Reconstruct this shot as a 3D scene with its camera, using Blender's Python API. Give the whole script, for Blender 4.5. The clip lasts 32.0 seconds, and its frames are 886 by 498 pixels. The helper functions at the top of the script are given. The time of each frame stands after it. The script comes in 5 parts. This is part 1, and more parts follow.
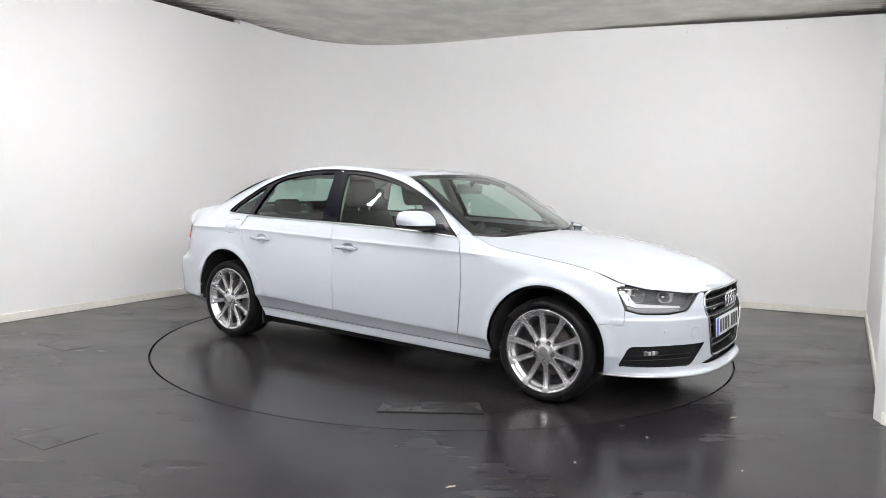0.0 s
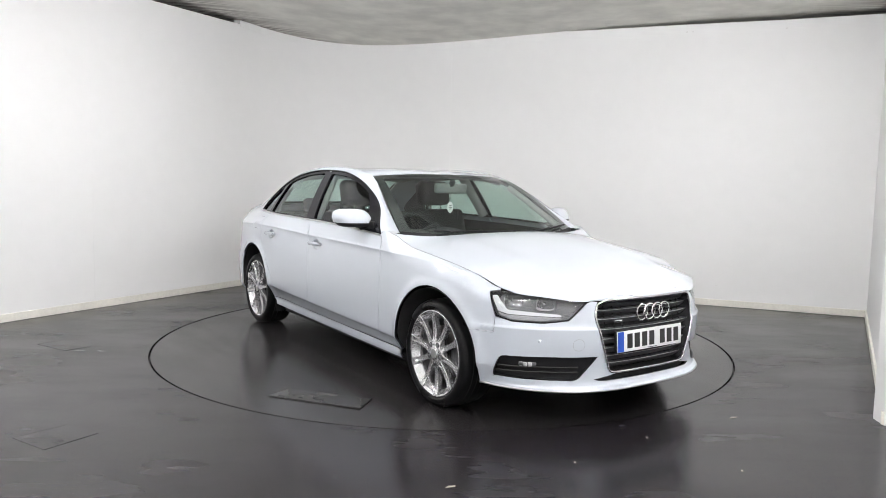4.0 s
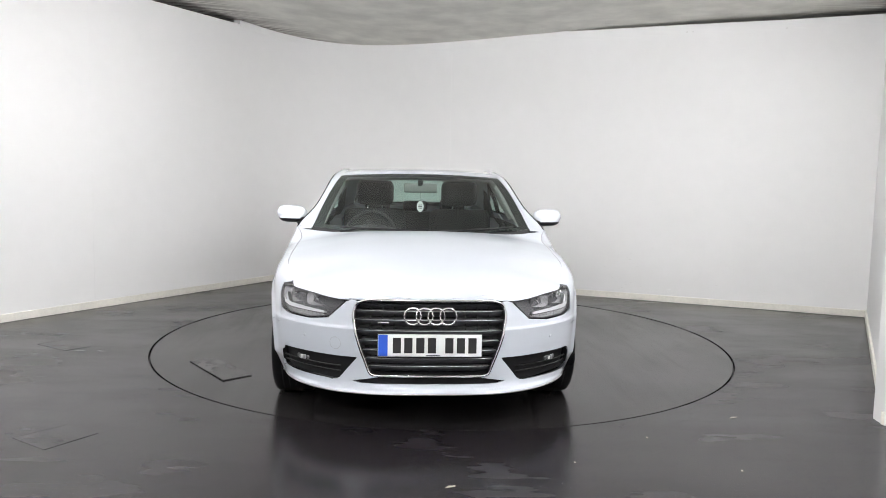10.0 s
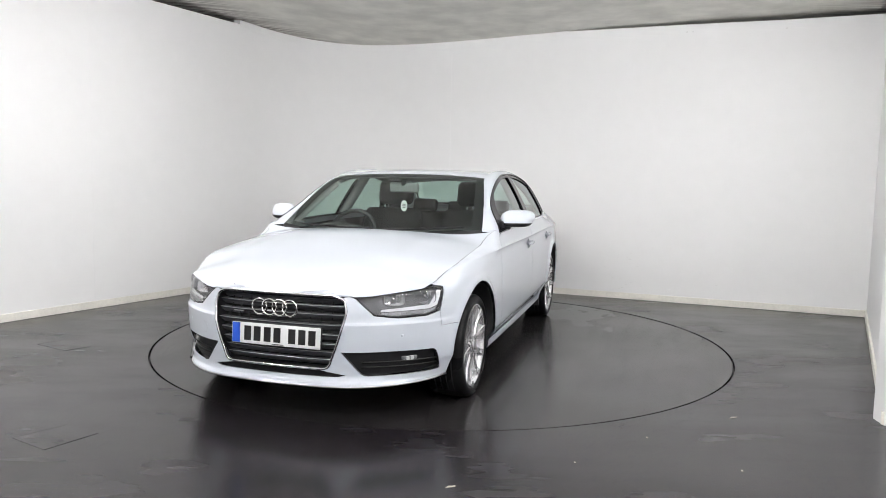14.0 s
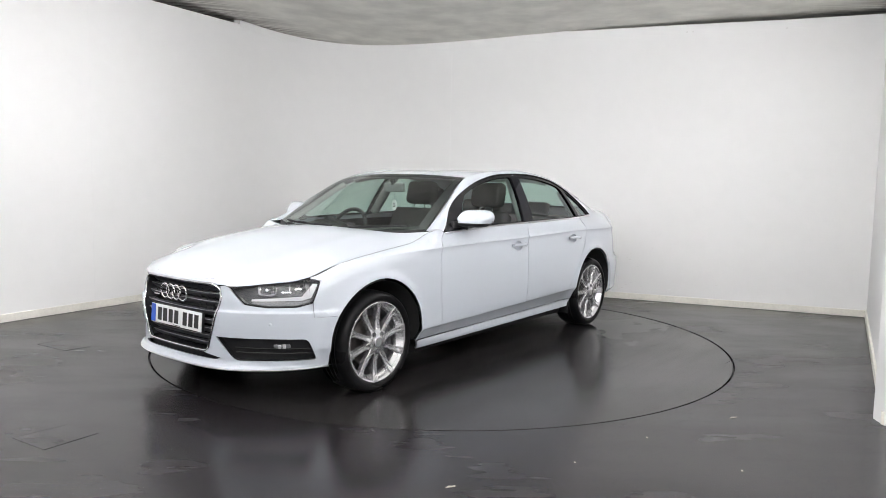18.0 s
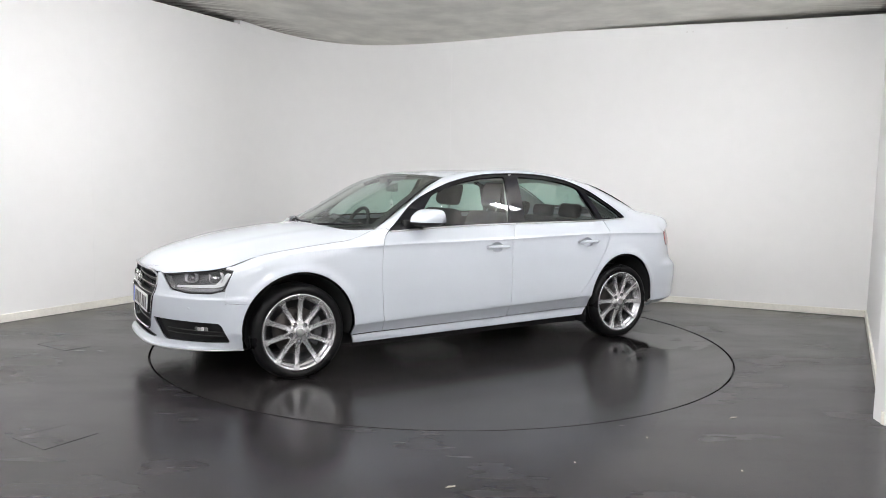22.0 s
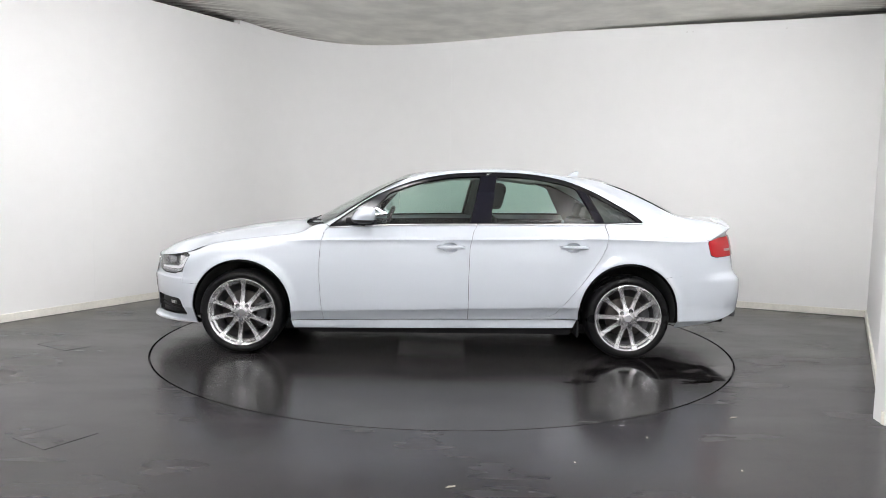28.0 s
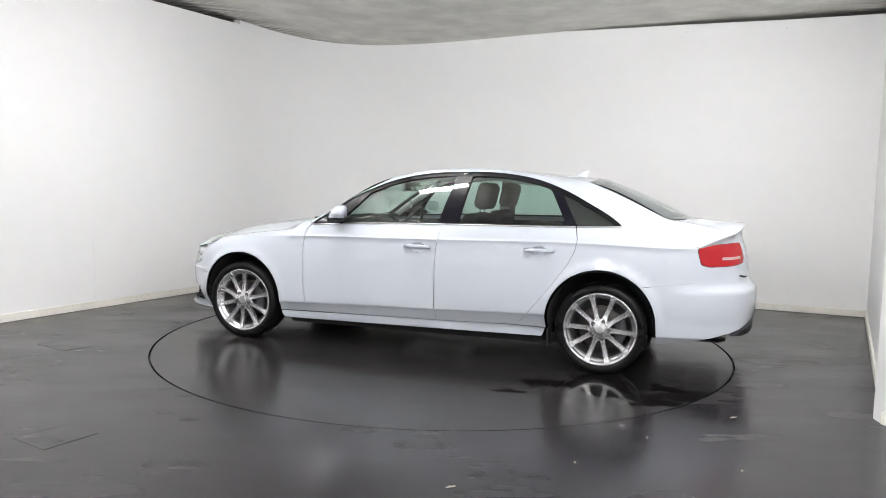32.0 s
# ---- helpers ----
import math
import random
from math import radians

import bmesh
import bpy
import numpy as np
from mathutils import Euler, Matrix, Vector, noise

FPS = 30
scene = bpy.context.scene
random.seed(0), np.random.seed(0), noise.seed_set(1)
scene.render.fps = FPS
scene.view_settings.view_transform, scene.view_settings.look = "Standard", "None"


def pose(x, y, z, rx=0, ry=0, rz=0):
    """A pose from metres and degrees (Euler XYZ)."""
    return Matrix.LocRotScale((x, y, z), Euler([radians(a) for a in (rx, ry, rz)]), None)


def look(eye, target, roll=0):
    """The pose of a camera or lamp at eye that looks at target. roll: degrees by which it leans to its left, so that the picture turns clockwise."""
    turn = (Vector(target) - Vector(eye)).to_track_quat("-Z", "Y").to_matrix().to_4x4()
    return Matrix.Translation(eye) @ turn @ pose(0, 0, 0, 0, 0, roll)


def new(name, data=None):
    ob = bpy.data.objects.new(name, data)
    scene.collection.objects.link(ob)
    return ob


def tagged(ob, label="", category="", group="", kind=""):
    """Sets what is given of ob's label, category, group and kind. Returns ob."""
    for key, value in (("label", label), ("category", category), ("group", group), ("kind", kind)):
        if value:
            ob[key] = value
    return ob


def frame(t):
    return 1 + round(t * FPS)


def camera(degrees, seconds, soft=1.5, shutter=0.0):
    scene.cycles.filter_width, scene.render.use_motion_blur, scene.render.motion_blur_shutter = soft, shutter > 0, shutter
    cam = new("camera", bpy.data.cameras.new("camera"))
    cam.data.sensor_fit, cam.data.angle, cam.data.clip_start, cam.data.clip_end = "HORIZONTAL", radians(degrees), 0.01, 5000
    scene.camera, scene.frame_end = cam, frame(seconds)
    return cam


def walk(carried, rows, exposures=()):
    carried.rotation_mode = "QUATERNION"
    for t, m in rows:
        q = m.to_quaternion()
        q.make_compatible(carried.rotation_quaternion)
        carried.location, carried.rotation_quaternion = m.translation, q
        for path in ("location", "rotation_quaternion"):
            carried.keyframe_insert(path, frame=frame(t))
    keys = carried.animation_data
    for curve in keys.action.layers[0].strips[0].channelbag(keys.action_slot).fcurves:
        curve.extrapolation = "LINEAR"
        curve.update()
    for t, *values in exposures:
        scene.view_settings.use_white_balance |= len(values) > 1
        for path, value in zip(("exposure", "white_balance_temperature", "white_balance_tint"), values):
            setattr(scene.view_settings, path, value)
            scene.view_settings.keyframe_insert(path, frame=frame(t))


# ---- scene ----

# ---- camera and its place ----
EYE = Vector((0.0, -5.806, 1.267))
AIM = Vector((-0.0009, math.cos(radians(5.304)), -math.sin(radians(5.304))))
cam = camera(63.35, 32.0, soft=0.7)
CAM_POSE = look(EYE, EYE + AIM, roll=1.10)
walk(cam, [(0.0, CAM_POSE), (32.0, CAM_POSE)])

# heading of the turntable in degrees, every four seconds
HEADINGS = [(0, -34.82), (4, -55.19), (8, -75.82), (12, -96.73), (16, -117.67), (20, -138.12), (24, -158.51), (28, -179.12), (32, -199.25)]

# ---- world, lights, exposure ----
world = bpy.data.worlds.new("world")
scene.world = world
world.use_nodes = True
world.node_tree.nodes["Background"].inputs[0].default_value = (0.9, 0.95, 1.0, 1)
world.node_tree.nodes["Background"].inputs[1].default_value = 0.02
scene.view_settings.exposure = 0.0
# x, y and turn of each hanging batten
# Lamps stay out of view; count and places set to even the brightness.
BATTENS = [(-2.3, -0.9, 0), (-0.2, -4.6, 0), (2.4, -0.7, 0), (-2.6, -2.9, 0), (1.7, -2.5, 0), (-3.3, -4.0, 0), (-0.9, -6.3, 0), (-2.0, -5.6, 0), (1.9, -5.1, 0), (2.7, -6.6, 0), (1.7, -3.9, 0), (-0.8, -1.05, 0)]


# ---- materials ----
def mat(name, color, rough=0.5, metal=0.0, coat=0.0, var=0.0, scale=8.0, bump=0.0, bscale=60.0, rvar=0.0, rscale=3.0, spec=0.5, emit=None, power=0.0):
    m = bpy.data.materials.new(name)
    m.use_nodes = True
    nt = m.node_tree
    b = nt.nodes["Principled BSDF"]
    b.inputs["Base Color"].default_value = (*color, 1)
    b.inputs["Roughness"].default_value = rough
    b.inputs["Metallic"].default_value = metal
    b.inputs["Coat Weight"].default_value = coat
    b.inputs["Coat Roughness"].default_value = 0.03
    b.inputs["Specular IOR Level"].default_value = spec
    tc = nt.nodes.new("ShaderNodeTexCoord")
    if var > 0:
        n1, n2 = nt.nodes.new("ShaderNodeTexNoise"), nt.nodes.new("ShaderNodeTexNoise")
        n1.inputs["Scale"].default_value, n1.inputs["Detail"].default_value = scale, 6
        n2.inputs["Scale"].default_value, n2.inputs["Detail"].default_value = scale * 9, 4
        nt.links.new(tc.outputs["Object"], n1.inputs["Vector"])
        nt.links.new(tc.outputs["Object"], n2.inputs["Vector"])
        add = nt.nodes.new("ShaderNodeMath")
        add.operation = "ADD"
        nt.links.new(n1.outputs["Fac"], add.inputs[0])
        nt.links.new(n2.outputs["Fac"], add.inputs[1])
        ramp = nt.nodes.new("ShaderNodeMapRange")
        ramp.inputs["From Min"].default_value, ramp.inputs["From Max"].default_value = 0.7, 1.3
        ramp.inputs["To Min"].default_value, ramp.inputs["To Max"].default_value = 1 - var, 1 + var
        nt.links.new(add.outputs[0], ramp.inputs["Value"])
        mul = nt.nodes.new("ShaderNodeVectorMath")
        mul.operation = "SCALE"
        mul.inputs[0].default_value = color
        nt.links.new(ramp.outputs[0], mul.inputs["Scale"])
        nt.links.new(mul.outputs[0], b.inputs["Base Color"])
    if rvar > 0:
        n3 = nt.nodes.new("ShaderNodeTexNoise")
        n3.inputs["Scale"].default_value, n3.inputs["Detail"].default_value = rscale, 5
        nt.links.new(tc.outputs["Object"], n3.inputs["Vector"])
        rr = nt.nodes.new("ShaderNodeMapRange")
        rr.inputs["From Min"].default_value, rr.inputs["From Max"].default_value = 0.35, 0.65
        rr.inputs["To Min"].default_value, rr.inputs["To Max"].default_value = max(0.02, rough - rvar), rough + rvar
        nt.links.new(n3.outputs["Fac"], rr.inputs["Value"])
        nt.links.new(rr.outputs[0], b.inputs["Roughness"])
    if bump > 0:
        n4, bp = nt.nodes.new("ShaderNodeTexNoise"), nt.nodes.new("ShaderNodeBump")
        n4.inputs["Scale"].default_value, n4.inputs["Detail"].default_value = bscale, 4
        nt.links.new(tc.outputs["Object"], n4.inputs["Vector"])
        bp.inputs["Strength"].default_value, bp.inputs["Distance"].default_value = bump, 0.003
        nt.links.new(n4.outputs["Fac"], bp.inputs["Height"])
        nt.links.new(bp.outputs[0], b.inputs["Normal"])
    if emit:
        b.inputs["Emission Color"].default_value = (*emit, 1)
        b.inputs["Emission Strength"].default_value = power
    return m


def glass(name, tint, gloss=1.0):
    """A thin pane: tinted see-through with a mirror coat by Fresnel."""
    m = bpy.data.materials.new(name)
    m.use_nodes = True
    nt = m.node_tree
    nt.nodes.remove(nt.nodes["Principled BSDF"])
    out = nt.nodes["Material Output"]
    tr, gl, mix, lw = (nt.nodes.new(k) for k in ("ShaderNodeBsdfTransparent", "ShaderNodeBsdfGlossy", "ShaderNodeMixShader", "ShaderNodeLayerWeight"))
    tr.inputs[0].default_value = (*tint, 1)
    gl.inputs["Roughness"].default_value = 0.01
    gl.inputs["Color"].default_value = (gloss, gloss, gloss, 1)
    lw.inputs["Blend"].default_value = 0.5
    power, scale = nt.nodes.new("ShaderNodeMath"), nt.nodes.new("ShaderNodeMath")
    power.operation, scale.operation = "POWER", "MULTIPLY_ADD"
    power.inputs[1].default_value = 4.6
    scale.inputs[1].default_value, scale.inputs[2].default_value = 0.88, 0.066
    nt.links.new(lw.outputs["Facing"], power.inputs[0])
    nt.links.new(power.outputs[0], scale.inputs[0])
    nt.links.new(scale.outputs[0], mix.inputs[0])
    nt.links.new(tr.outputs[0], mix.inputs[1])
    nt.links.new(gl.outputs[0], mix.inputs[2])
    nt.links.new(mix.outputs[0], out.inputs["Surface"])
    return m


def floor_mat(name, base, flecks, rough_lo, rough_hi, pool=None):
    """Dark rubber with coloured flecks, dried smears and a dull film; pool: where water stands on it (x, y, half length, half width)."""
    m = mat(name, base, rough=0.3, spec=0.36)
    nt = m.node_tree
    b = nt.nodes["Principled BSDF"]
    geo = nt.nodes.new("ShaderNodeTexCoord")

    def noise_node(scale, detail=6, stretch=None, turn=0.2):
        n = nt.nodes.new("ShaderNodeTexNoise")
        n.inputs["Scale"].default_value, n.inputs["Detail"].default_value = scale, detail
        if stretch:
            mp = nt.nodes.new("ShaderNodeMapping")
            mp.inputs["Scale"].default_value = stretch
            mp.inputs["Rotation"].default_value = (0, 0, turn)
            nt.links.new(geo.outputs["Object"], mp.inputs[0])
            nt.links.new(mp.outputs[0], n.inputs["Vector"])
        else:
            nt.links.new(geo.outputs["Object"], n.inputs["Vector"])
        return n.outputs["Fac"]

    def rng(sock, a, bb, c, d):
        r = nt.nodes.new("ShaderNodeMapRange")
        r.interpolation_type = "SMOOTHSTEP"
        for k, v in zip(("From Min", "From Max", "To Min", "To Max"), (a, bb, c, d)):
            r.inputs[k].default_value = v
        nt.links.new(sock, r.inputs["Value"])
        return r.outputs[0]

    def calc(kind, a, c):
        x = nt.nodes.new("ShaderNodeMath")
        x.operation = kind
        for sock, v in zip(x.inputs, (a, c)):
            if isinstance(v, float):
                sock.default_value = v
            else:
                nt.links.new(v, sock)
        return x.outputs[0]

    def mix(fac, a, c, kind="MIX"):
        x = nt.nodes.new("ShaderNodeMix")
        x.data_type, x.blend_type = "RGBA", kind
        nt.links.new(fac, x.inputs[0])
        for sock, v in ((x.inputs[6], a), (x.inputs[7], c)):
            if isinstance(v, tuple):
                sock.default_value = (*v, 1)
            else:
                nt.links.new(v, sock)
        return x.outputs[2]

    smear = noise_node(0.9, 4, (1.0, 3.2, 1.0))
    drag = noise_node(2.2, 5, (0.5, 5.0, 1.0), 0.35)
    grain = noise_node(160, 2)
    stain = noise_node(2.0, 5)
    dark, light = tuple(v * 0.86 for v in base), tuple(v * 1.16 for v in base)
    col = mix(rng(smear, 0.35, 0.68, 0, 1), dark, light)
    col = mix(rng(drag, 0.45, 0.75, 0.0, 0.22), col, tuple(v * 1.5 for v in base))
    col = mix(rng(grain, 0.3, 0.7, 0.0, 0.5), col, tuple(v * 1.7 for v in base))
    col = mix(rng(stain, 0.55, 0.75, 0.0, 0.20), col, tuple(v * 1.7 for v in base))
    if flecks:
        for size, share, a, c in ((125, 0.38, (0.042, 0.047, 0.170), (0.092, 0.088, 0.108)), (80, 0.78, (0.145, 0.085, 0.050), (0.170, 0.166, 0.190))):
            vo = nt.nodes.new("ShaderNodeTexVoronoi")
            vo.inputs["Scale"].default_value = size
            nt.links.new(geo.outputs["Object"], vo.inputs["Vector"])
            dot = rng(vo.outputs["Distance"], 0.10, 0.23, 1, 0)
            sep = nt.nodes.new("ShaderNodeSeparateColor")
            nt.links.new(vo.outputs["Color"], sep.inputs[0])
            some = rng(sep.outputs[0], share, share + 0.05, 0, 1)
            col = mix(calc("MULTIPLY", dot, some), col, mix(sep.outputs[1], a, c))
    wet = noise_node(1.1, 3, (1.0, 1.7, 1.0))
    rough = calc("ADD", rng(wet, 0.30, 0.70, rough_lo, rough_hi), rng(drag, 0.4, 0.75, 0.0, 0.03))
    if pool:
        px, py, rx, ry = pool
        mp = nt.nodes.new("ShaderNodeMapping")
        mp.inputs["Location"].default_value = (-px / rx, -py / ry, 0)
        mp.inputs["Scale"].default_value = (1 / rx, 1 / ry, 0)
        nt.links.new(geo.outputs["Object"], mp.inputs[0])
        far = nt.nodes.new("ShaderNodeVectorMath")
        far.operation = "LENGTH"
        nt.links.new(mp.outputs[0], far.inputs[0])
        edge = calc("SUBTRACT", noise_node(2.6, 5, (1.0, 1.5, 1.0), 0.5), calc("MULTIPLY", far.outputs["Value"], 0.28))
        water = rng(edge, 0.285, 0.315, 0, 1)
        rough = calc("MULTIPLY", rough, rng(water, 0, 1, 1.0, 0.30))
        col = mix(water, col, tuple(v * 0.45 for v in base))
    nt.links.new(col, b.inputs["Base Color"])
    nt.links.new(rough, b.inputs["Roughness"])
    if not pool:
        bp = nt.nodes.new("ShaderNodeBump")
        bp.inputs["Strength"].default_value, bp.inputs["Distance"].default_value = 0.10, 0.002
        nt.links.new(noise_node(140, 3), bp.inputs["Height"])
        nt.links.new(bp.outputs[0], b.inputs["Normal"])
    return m


def concrete_mat():
    """Pale board-marked concrete with dark brown streaks where the underside climbs over the long wall."""
    m = mat("concrete", (0.5, 0.49, 0.46), rough=0.85, bump=0.5, bscale=14)
    nt = m.node_tree
    b = nt.nodes["Principled BSDF"]
    tc = nt.nodes.new("ShaderNodeTexCoord")

    def n(scale, vec, detail=6):
        k = nt.nodes.new("ShaderNodeTexNoise")
        k.inputs["Scale"].default_value, k.inputs["Detail"].default_value = scale, detail
        nt.links.new(vec, k.inputs["Vector"])
        return k.outputs["Fac"]

    def rng(sock, a, bb, c, d):
        r = nt.nodes.new("ShaderNodeMapRange")
        for k, v in zip(("From Min", "From Max", "To Min", "To Max"), (a, bb, c, d)):
            r.inputs[k].default_value = v
        nt.links.new(sock, r.inputs["Value"])
        return r.outputs[0]

    mp = nt.nodes.new("ShaderNodeMapping")
    mp.inputs["Rotation"].default_value = (0, 0, radians(-60))
    mp.inputs["Scale"].default_value = (0.45, 16.0, 1.0)
    nt.links.new(tc.outputs["Object"], mp.inputs[0])
    streak = rng(n(1.6, mp.outputs[0], 7), 0.36, 0.62, 0, 1)
    cloud = rng(n(3.2, tc.outputs["Object"], 9), 0.32, 0.68, 0, 1)
    mix1 = nt.nodes.new("ShaderNodeMix")
    mix1.data_type = "RGBA"
    mix1.inputs[6].default_value, mix1.inputs[7].default_value = (0.66, 0.65, 0.60, 1), (0.84, 0.83, 0.77, 1)
    nt.links.new(cloud, mix1.inputs[0])
    sep = nt.nodes.new("ShaderNodeSeparateXYZ")
    rot = nt.nodes.new("ShaderNodeMapping")
    rot.inputs["Rotation"].default_value = (0, 0, radians(-60.56))
    nt.links.new(tc.outputs["Object"], rot.inputs[0])
    nt.links.new(rot.outputs[0], sep.inputs[0])
    side = rng(sep.outputs[1], 2.75, 3.4, 0, 1)
    # the far end is streaked too
    flat = nt.nodes.new("ShaderNodeSeparateXYZ")
    nt.links.new(tc.outputs["Object"], flat.inputs[0])
    both = nt.nodes.new("ShaderNodeMath")
    both.operation = "MAXIMUM"
    nt.links.new(side, both.inputs[0])
    nt.links.new(rng(flat.outputs[0], 3.5, 4.4, 0, 0.9), both.inputs[1])
    mul = nt.nodes.new("ShaderNodeMath")
    mul.operation = "MULTIPLY"
    nt.links.new(both.outputs[0], mul.inputs[0])
    nt.links.new(streak, mul.inputs[1])
    mix2 = nt.nodes.new("ShaderNodeMix")
    mix2.data_type = "RGBA"
    mix2.inputs[7].default_value = (0.085, 0.062, 0.052, 1)
    nt.links.new(mul.outputs[0], mix2.inputs[0])
    nt.links.new(mix1.outputs[2], mix2.inputs[6])
    nt.links.new(mix2.outputs[2], b.inputs["Base Color"])
    return m


M_WALL = mat("wall_paint", (0.84, 0.84, 0.83), rough=0.6, var=0.012, scale=0.8, bump=0.06, bscale=40)
M_SKIRT = mat("cream_paint", (0.80, 0.78, 0.71), rough=0.5, var=0.07, scale=5)
M_SCUFF = mat("grey_scuff", (0.75, 0.745, 0.73), rough=0.7)
M_SCRAP = mat("pale_scrap", (0.42, 0.38, 0.32), rough=0.8)
M_CONC = concrete_mat()
M_FLOOR = floor_mat("black_rubber_floor", (0.0108, 0.0092, 0.0100), True, 0.18, 0.28)
M_DISC = floor_mat("turntable_rubber", (0.0165, 0.0150, 0.0152), False, 0.17, 0.25, (-1.45, 0.95, 0.62, 0.42))
M_SEAM = mat("dark_joint", (0.008, 0.008, 0.008), rough=0.6)
M_HATCH = mat("hatch_rubber", (0.026, 0.025, 0.024), rough=0.3, var=0.2, scale=6, rvar=0.1)
M_LED = mat("led_diffuser", (0.9, 0.9, 0.9), emit=(0.995, 0.985, 1.02), power=126.0)
M_STEEL = mat("white_steel", (0.75, 0.75, 0.75), rough=0.4)
M_PAINT = mat("white_car_paint", (0.515, 0.552, 0.60), rough=0.35, coat=1.0, spec=0.4)
M_BLACK = mat("black_plastic", (0.013, 0.013, 0.014), rough=0.45, spec=0.3, var=0.1, scale=20, bump=0.05, bscale=300)
M_GREYP = mat("grey_plastic", (0.045, 0.046, 0.05), rough=0.4, spec=0.35, var=0.06, scale=20)
M_TRIM = mat("window_trim_black", (0.008, 0.008, 0.010), rough=0.22, spec=0.25)
M_GLOSSB = mat("gloss_black", (0.005, 0.005, 0.009), rough=0.03, spec=0.22)
M_CHROME = mat("chrome", (0.82, 0.82, 0.83), rough=0.08, metal=1.0)
M_FRAME = mat("grille_frame_chrome", (0.62, 0.62, 0.64), rough=0.12, metal=1.0)
M_SATIN = mat("satin_aluminium", (0.66, 0.66, 0.67), rough=0.28, metal=1.0)
M_ALLOY = mat("silver_alloy", (0.62, 0.62, 0.63), rough=0.25, metal=0.80, coat=0.4, var=0.04, scale=30)
M_ALLOYD = mat("alloy_barrel", (0.16, 0.16, 0.165), rough=0.4, metal=0.6)
M_TYRE = mat("tyre_rubber", (0.0075, 0.0075, 0.008), rough=0.36, spec=0.13, var=0.15, scale=18, bump=0.12, bscale=120, rvar=0.12)
M_DISCB = mat("brake_disc_iron", (0.05, 0.045, 0.042), rough=0.45, metal=0.7, var=0.2, scale=30)
M_LINER = mat("arch_liner", (0.012, 0.012, 0.012), rough=0.8, bump=0.3, bscale=80)
M_GLASS = glass("tinted_glass", (0.63, 0.78, 0.72))
M_SCREEN = glass("windscreen_glass", (0.68, 0.80, 0.75))
M_LENS = glass("clear_lens", (0.90, 0.91, 0.92))
M_MIRROR = mat("mirror_glass", (0.8, 0.8, 0.8), rough=0.02, metal=1.0)
M_RED = mat("red_lens", (0.36, 0.006, 0.010), rough=0.12, coat=0.25, spec=0.35)
M_REDP = mat("pale_lens_strip", (0.45, 0.27, 0.27), rough=0.15, coat=0.9)
M_LAMP = mat("lamp_reflector", (0.86, 0.86, 0.87), rough=0.2, metal=0.6, bump=0.5, bscale=45)
M_DRL = mat("daytime_lens", (0.68, 0.69, 0.70), rough=0.12, coat=0.5)
M_PALEP = mat("pale_grey_plastic", (0.22, 0.23, 0.22), rough=0.4)
M_LAMPG = mat("lamp_bezel_grey", (0.12, 0.121, 0.125), rough=0.3, metal=0.1)
M_TURN = mat("indicator_lens", (0.34, 0.34, 0.35), rough=0.25, coat=0.4, bump=0.4, bscale=90)
M_FABRIC = mat("charcoal_cloth", (0.0075, 0.0078, 0.0085), rough=0.9, spec=0.15, var=0.15, scale=30, bump=0.06, bscale=120)
M_DASH = mat("dash_plastic", (0.012, 0.012, 0.0135), rough=0.55, spec=0.3, var=0.1, scale=30, bump=0.05, bscale=150)
M_LINING = mat("pale_headlining", (0.34, 0.345, 0.325), rough=0.9, var=0.05, scale=20)
M_PLATE = mat("plate_white", (0.74, 0.75, 0.74), rough=0.3, spec=0.5)
M_PBLUE = mat("plate_blue", (0.02, 0.09, 0.52), rough=0.35)
M_PCHAR = mat("plate_black", (0.012, 0.012, 0.012), rough=0.4)
M_CARD = mat("white_card", (0.75, 0.76, 0.74), rough=0.6)
M_EXH = mat("exhaust_steel", (0.16, 0.155, 0.15), rough=0.25, metal=1.0)


# ---- building helpers ----
def part(name, bm, material, parent=None, label=""):
    me = bpy.data.meshes.new(name)
    bm.to_mesh(me)
    bm.free()
    me.materials.append(material)
    ob = new(name, me)
    ob.parent = parent
    if label:
        ob["label"] = label
    return ob


def raw(name, verts, faces, material, parent=None, smooth=True, label=""):
    me = bpy.data.meshes.new(name)
    me.from_pydata([tuple(v) for v in verts], [], faces)
    me.materials.append(material)
    if smooth:
        me.polygons.foreach_set("use_smooth", [True] * len(me.polygons))
    me.update()
    ob = new(name, me)
    ob.parent = parent
    if label:
        ob["label"] = label
    return ob


def box(name, lo, hi, material, parent=None, bevel=0.0, m=None, label="", seg=2):
    bm = bmesh.new()
    bmesh.ops.create_cube(bm, size=1)
    lo, hi = Vector(lo), Vector(hi)
    for v in bm.verts:
        v.co = Vector((a + (c + 0.5) * (b - a) for a, b, c in zip(lo, hi, v.co)))
    if bevel:
        bmesh.ops.bevel(bm, geom=bm.edges[:], offset=bevel, segments=seg, profile=0.5, affect="EDGES")
        for f in bm.faces:
            f.smooth = True
    if m:
        bm.transform(m)
    return part(name, bm, material, parent, label)


def lathe(name, profile, n, material, parent=None, m=None, smooth=True, label="", closed=False):
    """Turns (radius, y) pairs round the y axis."""
    verts, faces = [], []
    k = len(profile)
    for i in range(n):
        a = 2 * math.pi * i / n
        for r, y in profile:
            verts.append(Vector((r * math.cos(a), y, r * math.sin(a))))
    for i in range(n):
        j = (i + 1) % n
        for q in range(k if closed else k - 1):
            q2 = (q + 1) % k
            faces.append((i * k + q, i * k + q2, j * k + q2, j * k + q))
    if m:
        verts = [m @ v for v in verts]
    return raw(name, verts, faces, material, parent, smooth, label)


